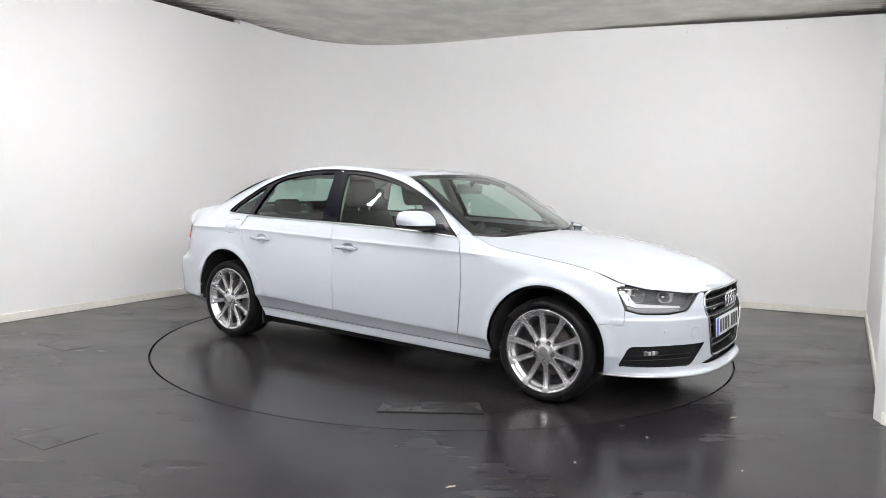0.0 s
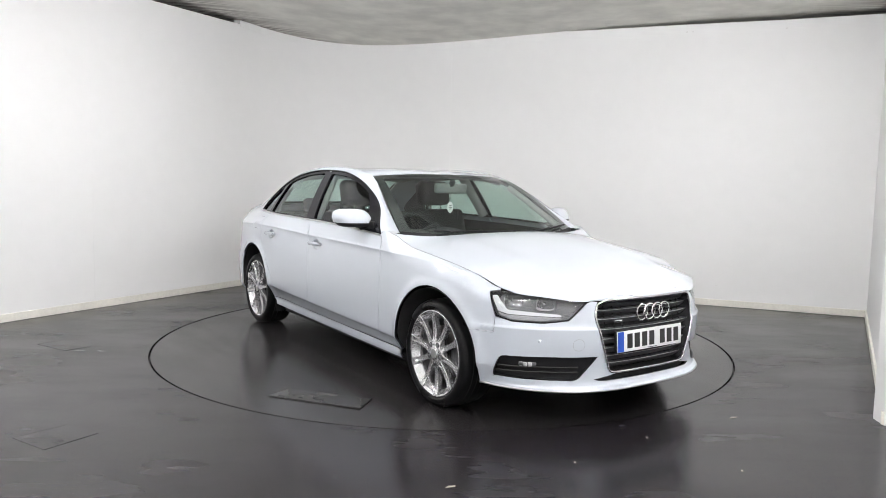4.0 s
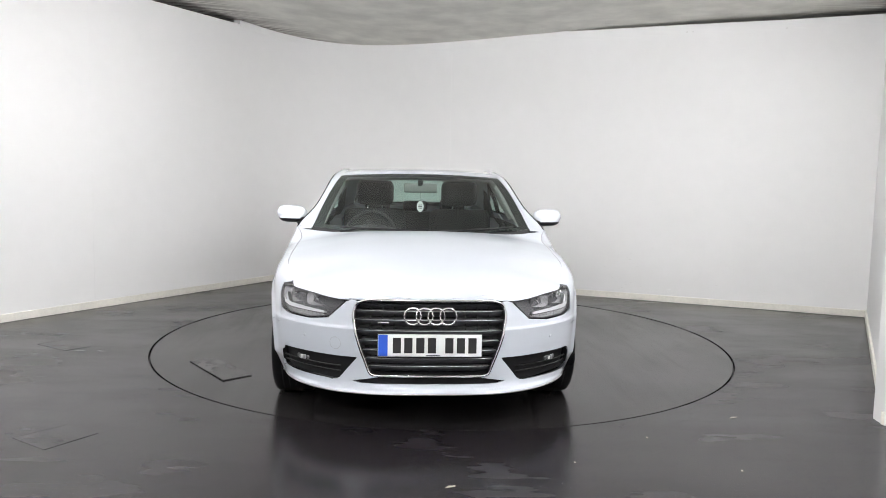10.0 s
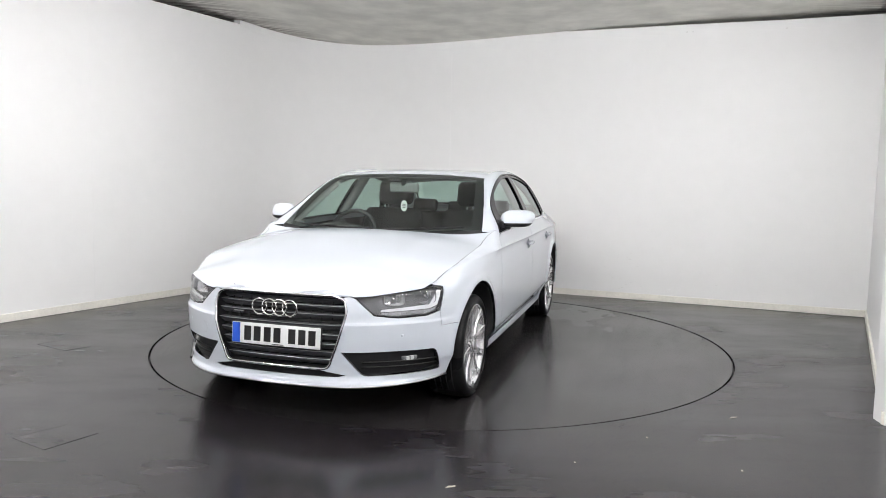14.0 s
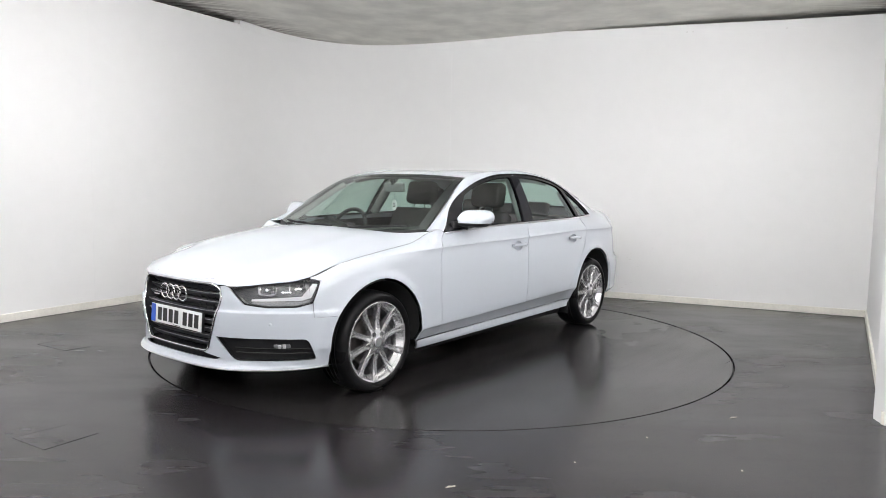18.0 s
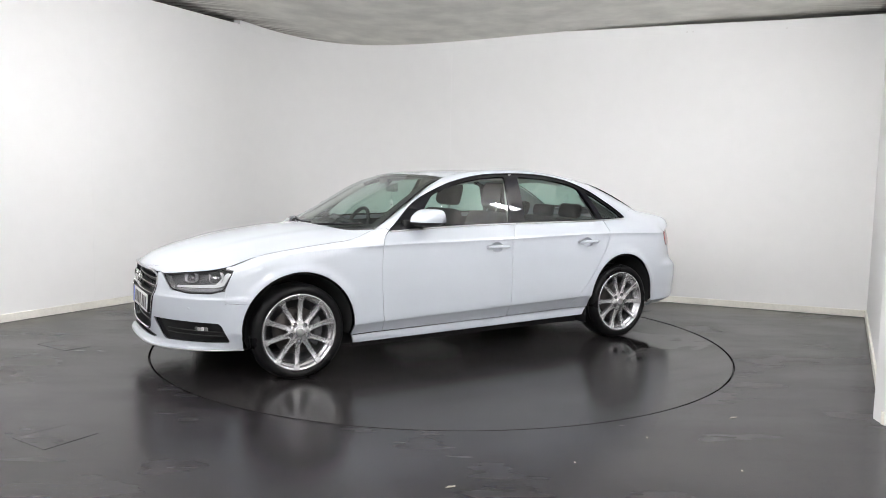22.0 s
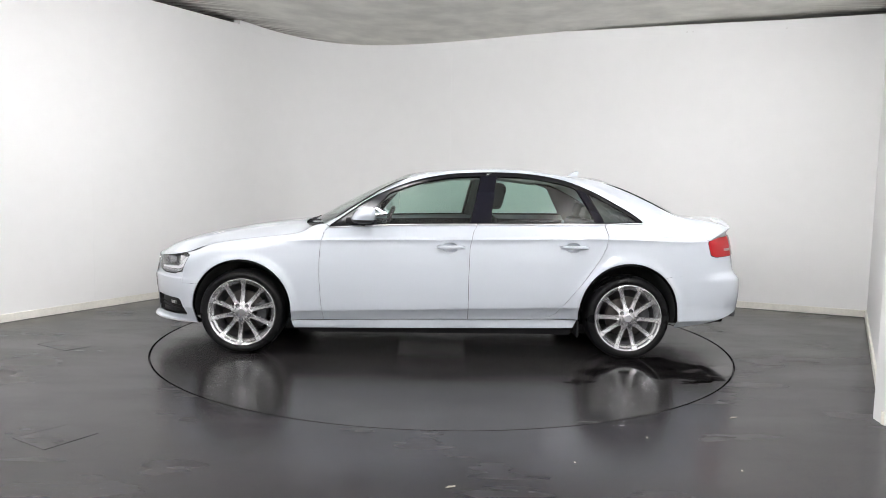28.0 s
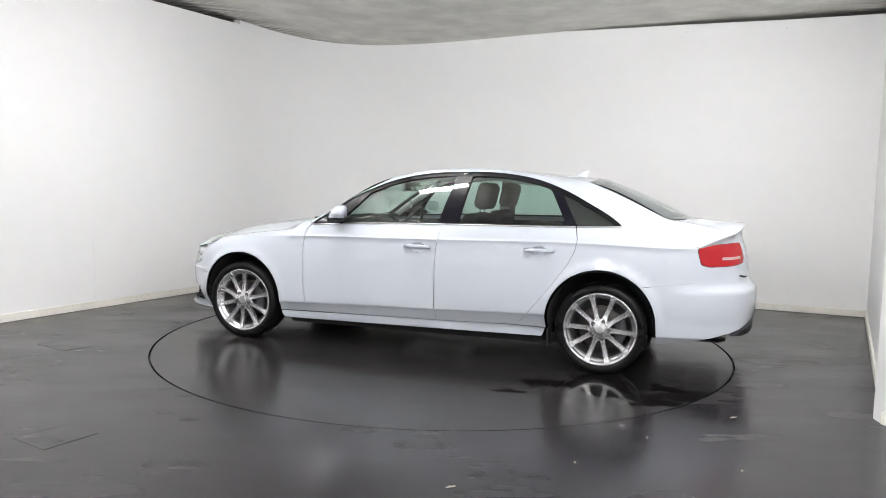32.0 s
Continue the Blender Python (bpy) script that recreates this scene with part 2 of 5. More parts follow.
def tube(name, path, radius, material, parent=None, n=8, closed=False, label="", flat=1.0):
    """A rod along a path; flat squeezes it along the second normal."""
    path = [Vector(q) for q in path]
    verts, faces, count = [], [], len(path)
    for i, q in enumerate(path):
        a = path[(i - 1) % count] if closed or i > 0 else q
        b = path[(i + 1) % count] if closed or i < count - 1 else q
        d = (b - a).normalized()
        ref = Vector((0, 0, 1)) if abs(d.z) < 0.9 else Vector((1, 0, 0))
        u = d.cross(ref).normalized()
        w = u.cross(d)
        for k in range(n):
            t = 2 * math.pi * k / n
            verts.append(q + u * (radius * flat * math.cos(t)) + w * (radius * math.sin(t)))
    for i in range(count if closed else count - 1):
        j = (i + 1) % count
        for k in range(n):
            k2 = (k + 1) % n
            faces.append((i * n + k, i * n + k2, j * n + k2, j * n + k))
    if not closed:
        faces += [tuple(range(n))[::-1], tuple((count - 1) * n + k for k in range(n))]
    return raw(name, verts, faces, material, parent, True, label)


def spline(xs, ys):
    """A smooth monotone-ish curve through a few knots; returns a function."""
    xs, ys = np.array(xs, float), np.array(ys, float)
    order = np.argsort(xs)
    xs, ys = xs[order], ys[order]
    h, d = np.diff(xs), np.diff(ys) / np.diff(xs)
    m = np.zeros(len(xs))
    m[0], m[-1] = d[0], d[-1]
    for i in range(1, len(xs) - 1):
        if d[i - 1] * d[i] > 0:
            w1, w2 = 2 * h[i] + h[i - 1], h[i] + 2 * h[i - 1]
            m[i] = (w1 + w2) / (w1 / d[i - 1] + w2 / d[i])

    def f(x):
        x = min(max(x, xs[0]), xs[-1])
        i = min(max(int(np.searchsorted(xs, x)) - 1, 0), len(xs) - 2)
        t = (x - xs[i]) / h[i]
        a, b = ys[i], ys[i + 1]
        return float((2 * t**3 - 3 * t**2 + 1) * a + (t**3 - 2 * t**2 + t) * h[i] * m[i] + (-2 * t**3 + 3 * t**2) * b + (t**3 - t**2) * h[i] * m[i + 1])
    return f


def smooth01(a, b, x):
    t = min(max((x - a) / (b - a), 0.0), 1.0)
    return t * t * (3 - 2 * t)


def dense(pts, step=0.03, closed=True):
    out, n = [], len(pts)
    for i in range(n if closed else n - 1):
        a, b = np.array(pts[i], float), np.array(pts[(i + 1) % n], float)
        k = max(1, int(np.ceil(np.linalg.norm(b - a) / step)))
        out += [tuple(a + (b - a) * j / k) for j in range(k)]
    if not closed:
        out.append(tuple(pts[-1]))
    return out


def rounded(pts, r, seg=5):
    """Closed outline with its corners rounded; r is a number or one per corner."""
    out, n = [], len(pts)
    for i in range(n):
        p0, p1, p2 = (np.array(pts[k % n], float) for k in (i - 1, i, i + 1))
        ri = r[i] if isinstance(r, (list, tuple)) else r
        a, b = p0 - p1, p2 - p1
        la, lb = np.linalg.norm(a), np.linalg.norm(b)
        ri = min(ri, la * 0.45, lb * 0.45)
        if ri < 1e-4:
            out.append(tuple(p1))
            continue
        s, e = p1 + a / la * ri, p1 + b / lb * ri
        for k in range(seg + 1):
            t = k / seg
            out.append(tuple((1 - t) ** 2 * s + 2 * t * (1 - t) * p1 + t * t * e))
    return out


def sheet(name, outer, func, material, parent=None, holes=(), step=0.06, side=1, fold=0.012, cuts=(), label="", lift=0.0):
    """A curved panel: an outline with holes in the plane (a, b), cut by a grid, laid on the surface func(a, b), its rim folded in. side=-1 mirrors it in y."""
    bm = bmesh.new()
    for loop in (outer, *holes):
        vs = [bm.verts.new((q[0], q[1], 0)) for q in loop]
        for i in range(len(vs)):
            bm.edges.new((vs[i], vs[(i + 1) % len(vs)]))
    bmesh.ops.triangle_fill(bm, use_beauty=True, edges=bm.edges[:])
    for axis in (0, 1):
        lo, hi = min(q[axis] for q in outer), max(q[axis] for q in outer)
        k = max(1, int(round((hi - lo) / step)))
        at = [lo + (hi - lo) * i / k + 0.00013 for i in range(1, k)]
        if axis == 1 and cuts:
            at = sorted([v for v in at if min(abs(v - c) for c in cuts) > 0.012] + [c for c in cuts if lo < c < hi])
        for v in at:
            co = [0, 0, 0]
            co[axis] = v
            no = (1, 0, 0) if axis == 0 else (0, 1, 0)
            bmesh.ops.bisect_plane(bm, geom=bm.verts[:] + bm.edges[:] + bm.faces[:], plane_co=co, plane_no=no, dist=1e-5)
    bmesh.ops.remove_doubles(bm, verts=bm.verts[:], dist=2e-4)
    bm.verts.index_update()
    ab = [(v.co.x, v.co.y) for v in bm.verts]
    e = 0.004

    def normal(a, b):
        du = Vector(func(a + e, b)) - Vector(func(a - e, b))
        dv = Vector(func(a, b + e)) - Vector(func(a, b - e))
        n = du.cross(dv)
        return n.normalized() if n.length > 1e-12 else Vector((0, 0, 1))

    pos = [Vector(func(a, b)) for a, b in ab]
    nor = [normal(a, b) for a, b in ab]
    mid = sum(pos, Vector()) / len(pos)
    out = Vector((mid.x * 0.25, mid.y, (mid.z - 0.55) * 1.2))
    if sum(n.dot(out) for n in nor) < 0:
        nor = [-n for n in nor]
    if lift:
        pos = [q + n * lift for q, n in zip(pos, nor)]
    faces = [[v.index for v in f.verts] for f in bm.faces]
    rims = [(ed.verts[0].index, ed.verts[1].index) for ed in bm.edges if len(ed.link_faces) == 1]
    bm.free()
    verts, normals = list(pos), list(nor)
    tris = []
    for f in faces:
        fn, fa = Vector(), Vector()
        for i in range(len(f)):
            fn += pos[f[i]].cross(pos[f[(i + 1) % len(f)]])
            fa += nor[f[i]]
        tris.append(f if fn.dot(fa) > 0 else f[::-1])
    if fold:
        made = {}
        for a, b in rims:
            ids = []
            for i in (a, b):
                if i not in made:
                    made[i] = (len(verts), len(verts) + 1)
                    verts += [pos[i], pos[i] - nor[i] * fold]
                    normals += [nor[i], nor[i]]
                ids.append(made[i])
            q = [ids[0][0], ids[1][0], ids[1][1], ids[0][1]]
            tris.append(q)
    if side < 0:
        verts = [Vector((v.x, -v.y, v.z)) for v in verts]
        normals = [Vector((v.x, -v.y, v.z)) for v in normals]
        tris = [f[::-1] for f in tris]
    ob = raw(name, verts, tris, material, parent, True, label)
    ob.data.normals_split_custom_set_from_vertices([tuple(n) for n in normals])
    return ob


def ruled(name, rows, material, parent=None, side=1, flip=False, label="", smooth=True):
    """A grid of points, row by row, as one smooth sheet."""
    k = len(rows[0])
    verts = [Vector(q) for r in rows for q in r]
    if side < 0:
        verts = [Vector((v.x, -v.y, v.z)) for v in verts]
    faces = []
    for i in range(len(rows) - 1):
        for j in range(k - 1):
            f = (i * k + j, i * k + j + 1, (i + 1) * k + j + 1, (i + 1) * k + j)
            faces.append(f[::-1] if (side < 0) != flip else f)
    return raw(name, verts, faces, material, parent, smooth, label)


# ---- the room ----
LEFT_A, CORNER, BACK_B = Vector((-3.771, 0.223)), Vector((-1.780, 3.7505)), Vector((4.2504, 1.3109))
LEFT_DIR = (LEFT_A - CORNER).normalized()
BACK_DIR = (BACK_B - CORNER).normalized()
FAR_LEFT = CORNER + LEFT_DIR * 11.2
RIGHT_END = BACK_B + Vector((math.cos(radians(-119.04)), math.sin(radians(-119.04)))) * 3.80
T_ROUND = 0.95


def wall_line(n=60):
    """Floor line of the long wall, the rounded corner and the back wall."""
    a, b = CORNER + LEFT_DIR * T_ROUND, CORNER + BACK_DIR * T_ROUND
    arc = [(1 - t) ** 2 * a + 2 * t * (1 - t) * CORNER + t * t * b for t in [i / n for i in range(n + 1)]]
    return [FAR_LEFT] + [FAR_LEFT.lerp(a, k / 6) for k in range(1, 6)] + arc + [b.lerp(BACK_B, k / 6) for k in range(1, 7)]


def wall_strip(name, line, z0, z1, thick, material, outward=1, top=None, label=""):
    """A wall of real thickness along a line; top is a height for each point."""
    n = len(line)
    nrm = []
    for i in range(n):
        d = (line[min(i + 1, n - 1)] - line[max(i - 1, 0)]).normalized()
        nrm.append(Vector((-d.y, d.x)) * outward)
    verts = []
    for i, q in enumerate(line):
        h = top[i] if top else z1
        o = q + nrm[i] * thick
        verts += [(q.x, q.y, z0), (q.x, q.y, h), (o.x, o.y, h), (o.x, o.y, z0)]
    faces = []
    for i in range(n - 1):
        for k in range(4):
            faces.append((i * 4 + k, i * 4 + (k + 1) % 4, i * 4 + 4 + (k + 1) % 4, i * 4 + 4 + k))
    faces += [(0, 3, 2, 1), tuple((n - 1) * 4 + k for k in range(4))]
    ob = raw(name, verts, faces, material, None, False, label)
    bm = bmesh.new()
    bm.from_mesh(ob.data)
    bmesh.ops.recalc_face_normals(bm, faces=bm.faces[:])
    for f in bm.faces:
        f.smooth = True
    for e in bm.edges:
        if e.calc_face_angle(0) > 0.5:
            e.smooth = False
    bm.to_mesh(ob.data)
    bm.free()
    return ob


def ceil_z(x, y):
    u = x + 0.35
    amp = 0.20 if u < 0 else 0.085
    return 2.945 + amp * (1 - math.exp(-(u / 1.9) ** 2))


def build_room():
    line = wall_line()
    # main walls
    tops = []
    for q in line:
        d = (q - CORNER).dot(LEFT_DIR)
        tops.append(3.035 if d > 1.2 else 2.9 if (q - CORNER).dot(BACK_DIR) < 3.3 else 2.972)
    left = [q for q in line if (q - CORNER).dot(LEFT_DIR) >= 1.245] + [CORNER + LEFT_DIR * 1.245]
    right = [CORNER + BACK_DIR * 3.395] + [q for q in line if (q - CORNER).dot(BACK_DIR) > 3.4]
    mid = [CORNER + LEFT_DIR * 1.245] + [q for q in line if (q - CORNER).dot(LEFT_DIR) < 1.245 and (q - CORNER).dot(BACK_DIR) < 3.395] + [CORNER + BACK_DIR * 3.395]
    tagged(wall_strip("wall_left", left, -0.02, 3.035, 0.12, M_WALL, 1), "long white painted partition wall beside the turntable", "wall", kind="structure")
    tagged(wall_strip("wall_corner", mid, -0.02, 2.885, 0.12, M_WALL, 1, top=[ceil_z(q.x, q.y) - 0.07 for q in mid]), "white painted wall with a rounded corner", "wall", kind="structure")
    tagged(wall_strip("wall_back", right, -0.02, 2.972, 0.12, M_WALL, 1, top=[2.986 - 0.014 * smooth01(4.3, 5.4, (q - CORNER).dot(BACK_DIR)) for q in right]), "white painted partition wall with small scuffs", "wall", kind="structure")
    # fascia board between wall and concrete, a little proud
    fas = list(mid)
    top = [ceil_z(q.x, q.y) + 0.004 for q in fas]
    f = wall_strip("fascia_board", fas, 2.8, 3.0, 0.10, M_WALL, 1, top=top)
    for v in f.data.vertices:
        i = v.index // 4
        if v.index % 4 in (0, 3):
            v.co.z = top[i] - 0.078
    nrm = Vector((0.25, -0.9, 0)).normalized() * 0.006
    for v in f.data.vertices:
        v.co += nrm
    tagged(f, "white closing board under the concrete ceiling", "board", kind="structure")
    # short return wall; unseen plain walls added to close the place behind the camera
    tagged(wall_strip("wall_right", [BACK_B, RIGHT_END], -0.02, 2.972, 0.12, M_WALL, 1), "white painted return wall", "wall", kind="structure")
    a = RIGHT_END
    rest = [a, Vector((4.6, a.y - 0.2)), Vector((4.6, -9.0)), Vector((-9.5, -9.0)), Vector((FAR_LEFT.x, FAR_LEFT.y))]
    tagged(wall_strip("wall_rear", rest, -0.02, 3.1, 0.12, M_WALL, 1), "unseen plain white wall added behind the viewpoint", "wall", kind="structure")
    # skirting
    sk = list(line)
    n = len(sk)
    inner = []
    for i, q in enumerate(sk):
        d = (sk[min(i + 1, n - 1)] - sk[max(i - 1, 0)]).normalized()
        inner.append(q - Vector((-d.y, d.x)) * 0.016)
    b = wall_strip("baseboard", inner, 0.003, 0.071, 0.0155, M_SKIRT, 1)
    tagged(b, "cream painted skirting board, slightly dirty", "skirting", kind="structure")
    dirv = (RIGHT_END - BACK_B).normalized()
    off = Vector((dirv.y, -dirv.x)) * 0.016
    b2 = wall_strip("baseboard", [BACK_B + off + dirv * 0.02, RIGHT_END + off], 0.003, 0.071, 0.0155, M_SKIRT, 1)
    tagged(b2, "cream painted skirting board of the return wall", "skirting", kind="structure")
    # faint joints of the wall boards, screw holes and scuffs
    left_wall, back_wall = bpy.data.objects["wall_left"], bpy.data.objects["wall_back"]
    corner_wall = bpy.data.objects["wall_corner"]
    for wall, at, d, z0, z1 in ((left_wall, 4.66 - 1.5, LEFT_DIR, 0.1, 3.02), (corner_wall, 1.98, BACK_DIR, 0.1, 2.85)):
        q = CORNER + d * at
        tube("board_joint", [(q.x, q.y, z0), (q.x, q.y, z1)], 0.0008, M_WALL, wall, 6)
    nb = Vector((-BACK_DIR.y, BACK_DIR.x))
    for at, z in ((4.66, 2.905), (4.72, 2.905), (5.62, 2.885)):
        q = CORNER + BACK_DIR * at
        lathe("screw_hole", [(0.0005, 0.0012), (0.009, 0.0012), (0.010, -0.001)], 10, M_SCUFF, back_wall, Matrix.Translation((q.x, q.y, z)) @ pose(0, 0, 0, 0, 0, math.degrees(math.atan2(-nb.y, -nb.x)) - 90))
    rnd = random.Random(5)
    for k in range(34):
        near = k < 30
        at = rnd.gauss(4.05, 0.22) if near else rnd.uniform(2.6, 6.2)
        z = abs(rnd.gauss(0.0, 0.22)) + 0.10 if near else rnd.uniform(0.10, 0.5)
        q = CORNER + BACK_DIR * at
        L, H = rnd.uniform(0.004, 0.016), rnd.uniform(0.001, 0.003)
        mm = Matrix.Translation((q.x, q.y, z)) @ pose(0, 0, 0, 0, 0, math.degrees(math.atan2(BACK_DIR.y, BACK_DIR.x))) @ pose(0, 0, 0, 0, rnd.uniform(-40, 40), 0)
        box("scuff", (-L, -0.0012, -H), (L, 0.001, H), M_SCUFF if k % 3 else M_WALL, back_wall, 0.0006, mm, seg=1)
    # floor with a round opening for the turntable
    n, r = 160, 2.2335
    verts, faces = [], []
    for k in range(n):
        t = 2 * math.pi * k / n
        c, s = math.cos(t), math.sin(t)
        far = 12.0 / max(abs(c), abs(s))
        verts += [(r * c, r * s, -0.05), (r * c, r * s, 0.0), (3.2 * c, 3.2 * s, 0.0), (far * c, far * s, 0.0)]
    for k in range(n):
        j = (k + 1) % n
        for q in range(3):
            faces.append((k * 4 + q, j * 4 + q, j * 4 + q + 1, k * 4 + q + 1))
    fl = raw("floor", verts, [f[::-1] for f in faces], M_FLOOR, None, False)
    tagged(fl, "dark grey speckled rubber floor with dull wet smears", "floor", kind="structure")
    box("joint_bed", (-2.4, -2.4, -0.08), (2.4, 2.4, -0.045), M_SEAM)
    tagged(bpy.data.objects["joint_bed"], "dark pit under the turntable", "pit", kind="structure")
    # covers let into the floor, only their joints show
    for pts in (((-3.03, -0.52), (-2.92, -0.37), (-2.62, -0.56), (-2.73, -0.70)), ((-2.06, -2.45), (-1.90, -2.25), (-1.69, -2.36), (-1.83, -2.59))):
        root = new("floor_cover")
        c = sum((Vector(q) for q in pts), Vector((0, 0))) / 4
        root.location = (c.x, c.y, 0)
        tagged(root, "thin rubber cover let flush into the dark floor", "floor cover")
        vs = [Vector((q[0] - c.x, q[1] - c.y, 0.0)) for q in pts]
        verts = [v + Vector((0, 0, 0.0015)) for v in vs] + [v * 1.01 for v in vs]
        raw("cover_plate", verts, [(3, 2, 1, 0)] + [(i, (i + 1) % 4, 4 + (i + 1) % 4, 4 + i) for i in range(4)], M_FLOOR, root, False)
        for i in (0, 2):
            tube("edge_joint", [vs[i] + Vector((0, 0, 0.0006)), vs[(i + 1) % 4] + Vector((0, 0, 0.0006))], 0.0014, M_SEAM, root, 6)
    # scraps lying about
    for x, y, turn, L in ((0.047, -2.91, 20, 0.024), (1.047, -2.274, 70, 0.010), (1.36, -2.68, 10, 0.006), (0.62, -2.62, 40, 0.006), (1.62, -1.93, 25, 0.03)):
        verts = [(-L, -0.003, 0.001), (-L * 0.3, 0.004, 0.005), (L * 0.4, 0.003, 0.003), (L, 0.006, 0.0015), (L * 0.9, -0.004, 0.001), (-L * 0.2, -0.005, 0.002)]
        low = [(v[0], v[1], 0.0) for v in verts]
        f = [(0, 5, 4, 3, 2, 1)] + [(i, (i + 1) % 6, 6 + (i + 1) % 6, 6 + i) for i in range(6)]
        ob = raw("floor_scrap", verts + low, f, M_SCRAP, None, False)
        ob.matrix_basis = pose(x, y, 0.0005, 0, 0, turn)
        tagged(ob, "tiny pale paper scrap on the dark floor", "scrap", "scraps on the floor")
    # ceiling
    nx, ny = 60, 20
    verts, faces = [], []
    for j in range(ny + 1):
        for i in range(nx + 1):
            x, y = -11 + 17.5 * i / nx, -9.6 + 15.6 * j / ny
            verts.append((x, y, ceil_z(x, y)))
    k = len(verts)
    verts += [(v[0], v[1], v[2] + 0.2) for v in verts]
    for j in range(ny):
        for i in range(nx):
            a = j * (nx + 1) + i
            faces.append((a, a + nx + 1, a + nx + 2, a + 1))
            faces.append((k + a, k + a + 1, k + a + nx + 2, k + a + nx + 1))
    tagged(raw("ceiling", verts, faces, M_CONC, None, True), "pale grey curved concrete underside with brown streaks", "ceiling", kind="structure")


def build_lights():
    for x, y, turn in BATTENS:
        # those near the camera hang lower, to brighten the car's sides
        z = 2.3 if y < -3.2 else 2.7
        root = new("ceiling_light")
        tagged(root, "slim white LED light with an opal cover, unseen, hung to even the brightness", "ceiling light", "ceiling lights")
        root.matrix_basis = pose(x, y, z, 0, 0, turn)
        box("diffuser", (-0.30, -0.045, -0.03), (0.30, 0.045, 0.03), M_LED, root, 0.015, label="glowing opal cover")
        for sx in (-1, 1):
            box("end_cap", (sx * 0.303 - 0.012, -0.049, -0.034), (sx * 0.303 + 0.012, 0.049, 0.034), M_STEEL, root, 0.006)
            tube("hanger", [(sx * 0.22, 0, 0.03), (sx * 0.22, 0, ceil_z(x, y) - z + 0.01)], 0.006, M_STEEL, root, 6)


def build_turntable():
    root = new("turntable")
    tagged(root, "round dark rubber turntable flush with the floor", "turntable")
    n, r = 160, 2.2185
    verts, faces = [(0, 0, -0.002)], []
    for k in range(n):
        t = 2 * math.pi * k / n
        verts += [(r * math.cos(t), r * math.sin(t), -0.002), (r * math.cos(t), r * math.sin(t), -0.04)]
    for k in range(n):
        j = (k + 1) % n
        faces += [(0, 1 + 2 * k, 1 + 2 * j), (1 + 2 * k, 2 + 2 * k, 2 + 2 * j, 1 + 2 * j)]
    raw("deck", verts, faces, M_DISC, root, False)
    # lifting flap, its two outer edges stand proud
    pts = [Vector((0.815, -1.797)), Vector((1.305, -1.457)), Vector((1.175, -1.306)), Vector((0.735, -1.635))]
    zs = (0.0015, 0.003, 0.001, -0.0005)
    verts = [(q.x, q.y, z) for q, z in zip(pts, zs)] + [(q.x, q.y, -0.001) for q in pts]
    raw("flap", verts, [(0, 1, 2, 3)] + [(i, 4 + i, 4 + (i + 1) % 4, (i + 1) % 4) for i in range(4)], M_HATCH, root, False, "dark rubber flap with a raised edge")
    tube("flap_edge", [(pts[0].x, pts[0].y, 0.001), (pts[1].x, pts[1].y, 0.003), (pts[2].x, pts[2].y, 0.001)], 0.0028, M_SEAM, root, 6)
    return root


# ---- the car: x forward, y to its left, z up, origin midway between the axles on the ground ----
CAR_X, CAR_Y = 0.059, -0.208


def cubic(ts, vs):
    """Natural cubic through knots."""
    ts, vs = np.array(ts, float), np.array(vs, float)
    n, h = len(ts), np.diff(ts)
    a, b = np.eye(n), np.zeros(n)
    for i in range(1, n - 1):
        a[i, i - 1], a[i, i], a[i, i + 1] = h[i - 1], 2 * (h[i - 1] + h[i]), h[i]
        b[i] = 6 * ((vs[i + 1] - vs[i]) / h[i] - (vs[i] - vs[i - 1]) / h[i - 1])
    m = np.linalg.solve(a, b)

    def f(t):
        i = min(max(int(np.searchsorted(ts, t)) - 1, 0), n - 2)
        d = t - ts[i]
        k = (vs[i + 1] - vs[i]) / h[i] - h[i] * (2 * m[i] + m[i + 1]) / 6
        return float(vs[i] + k * d + m[i] / 2 * d * d + (m[i + 1] - m[i]) / (6 * h[i]) * d**3)
    return f


# plan outline of the body at bumper height, front centre to rear centre
PLAN_X = [2.216, 2.212, 2.193, 2.134, 2.018, 1.863, 1.66, 1.40, 1.0, 0.5, 0, -0.5, -1.0, -1.4, -1.75, -2.0, -2.17, -2.30, -2.375, -2.41, -2.42]
PLAN_Y = [0, 0.15, 0.32, 0.48, 0.645, 0.785, 0.863, 0.889, 0.900, 0.905, 0.907, 0.907, 0.903, 0.893, 0.868, 0.825, 0.755, 0.63, 0.45, 0.25, 0]
chord = [0.0]
for i in range(1, len(PLAN_X)):
    chord.append(chord[-1] + math.hypot(PLAN_X[i] - PLAN_X[i - 1], PLAN_Y[i] - PLAN_Y[i - 1]))
ext = lambda v, s: [s * v[1]] + v + [s * v[-2]]
ch = [-chord[1]] + chord + [2 * chord[-1] - chord[-2]]
plan_x, plan_y = cubic(ch, ext(PLAN_X, 1)), cubic(ch, ext(PLAN_Y, -1))
S_END = chord[-1]
GRID_S = np.linspace(0, S_END, 1600)
GRID_X = np.array([plan_x(s) for s in GRID_S])
GRID_Y = np.array([plan_y(s) for s in GRID_S])


def qx(x):
    """Place along the plan outline where it passes x."""
    return float(np.interp(-x, -GRID_X, GRID_S))


def qf(y):
    """The same by y, on the nose."""
    k = int(np.argmax(GRID_Y > 0.895))
    return math.copysign(float(np.interp(abs(y), GRID_Y[:k], GRID_S[:k])), y)


def qr(y):
    k = len(GRID_Y) - int(np.argmax(GRID_Y[::-1] > 0.89))
    return float(np.interp(abs(y), GRID_Y[k:][::-1], GRID_S[k:][::-1]))


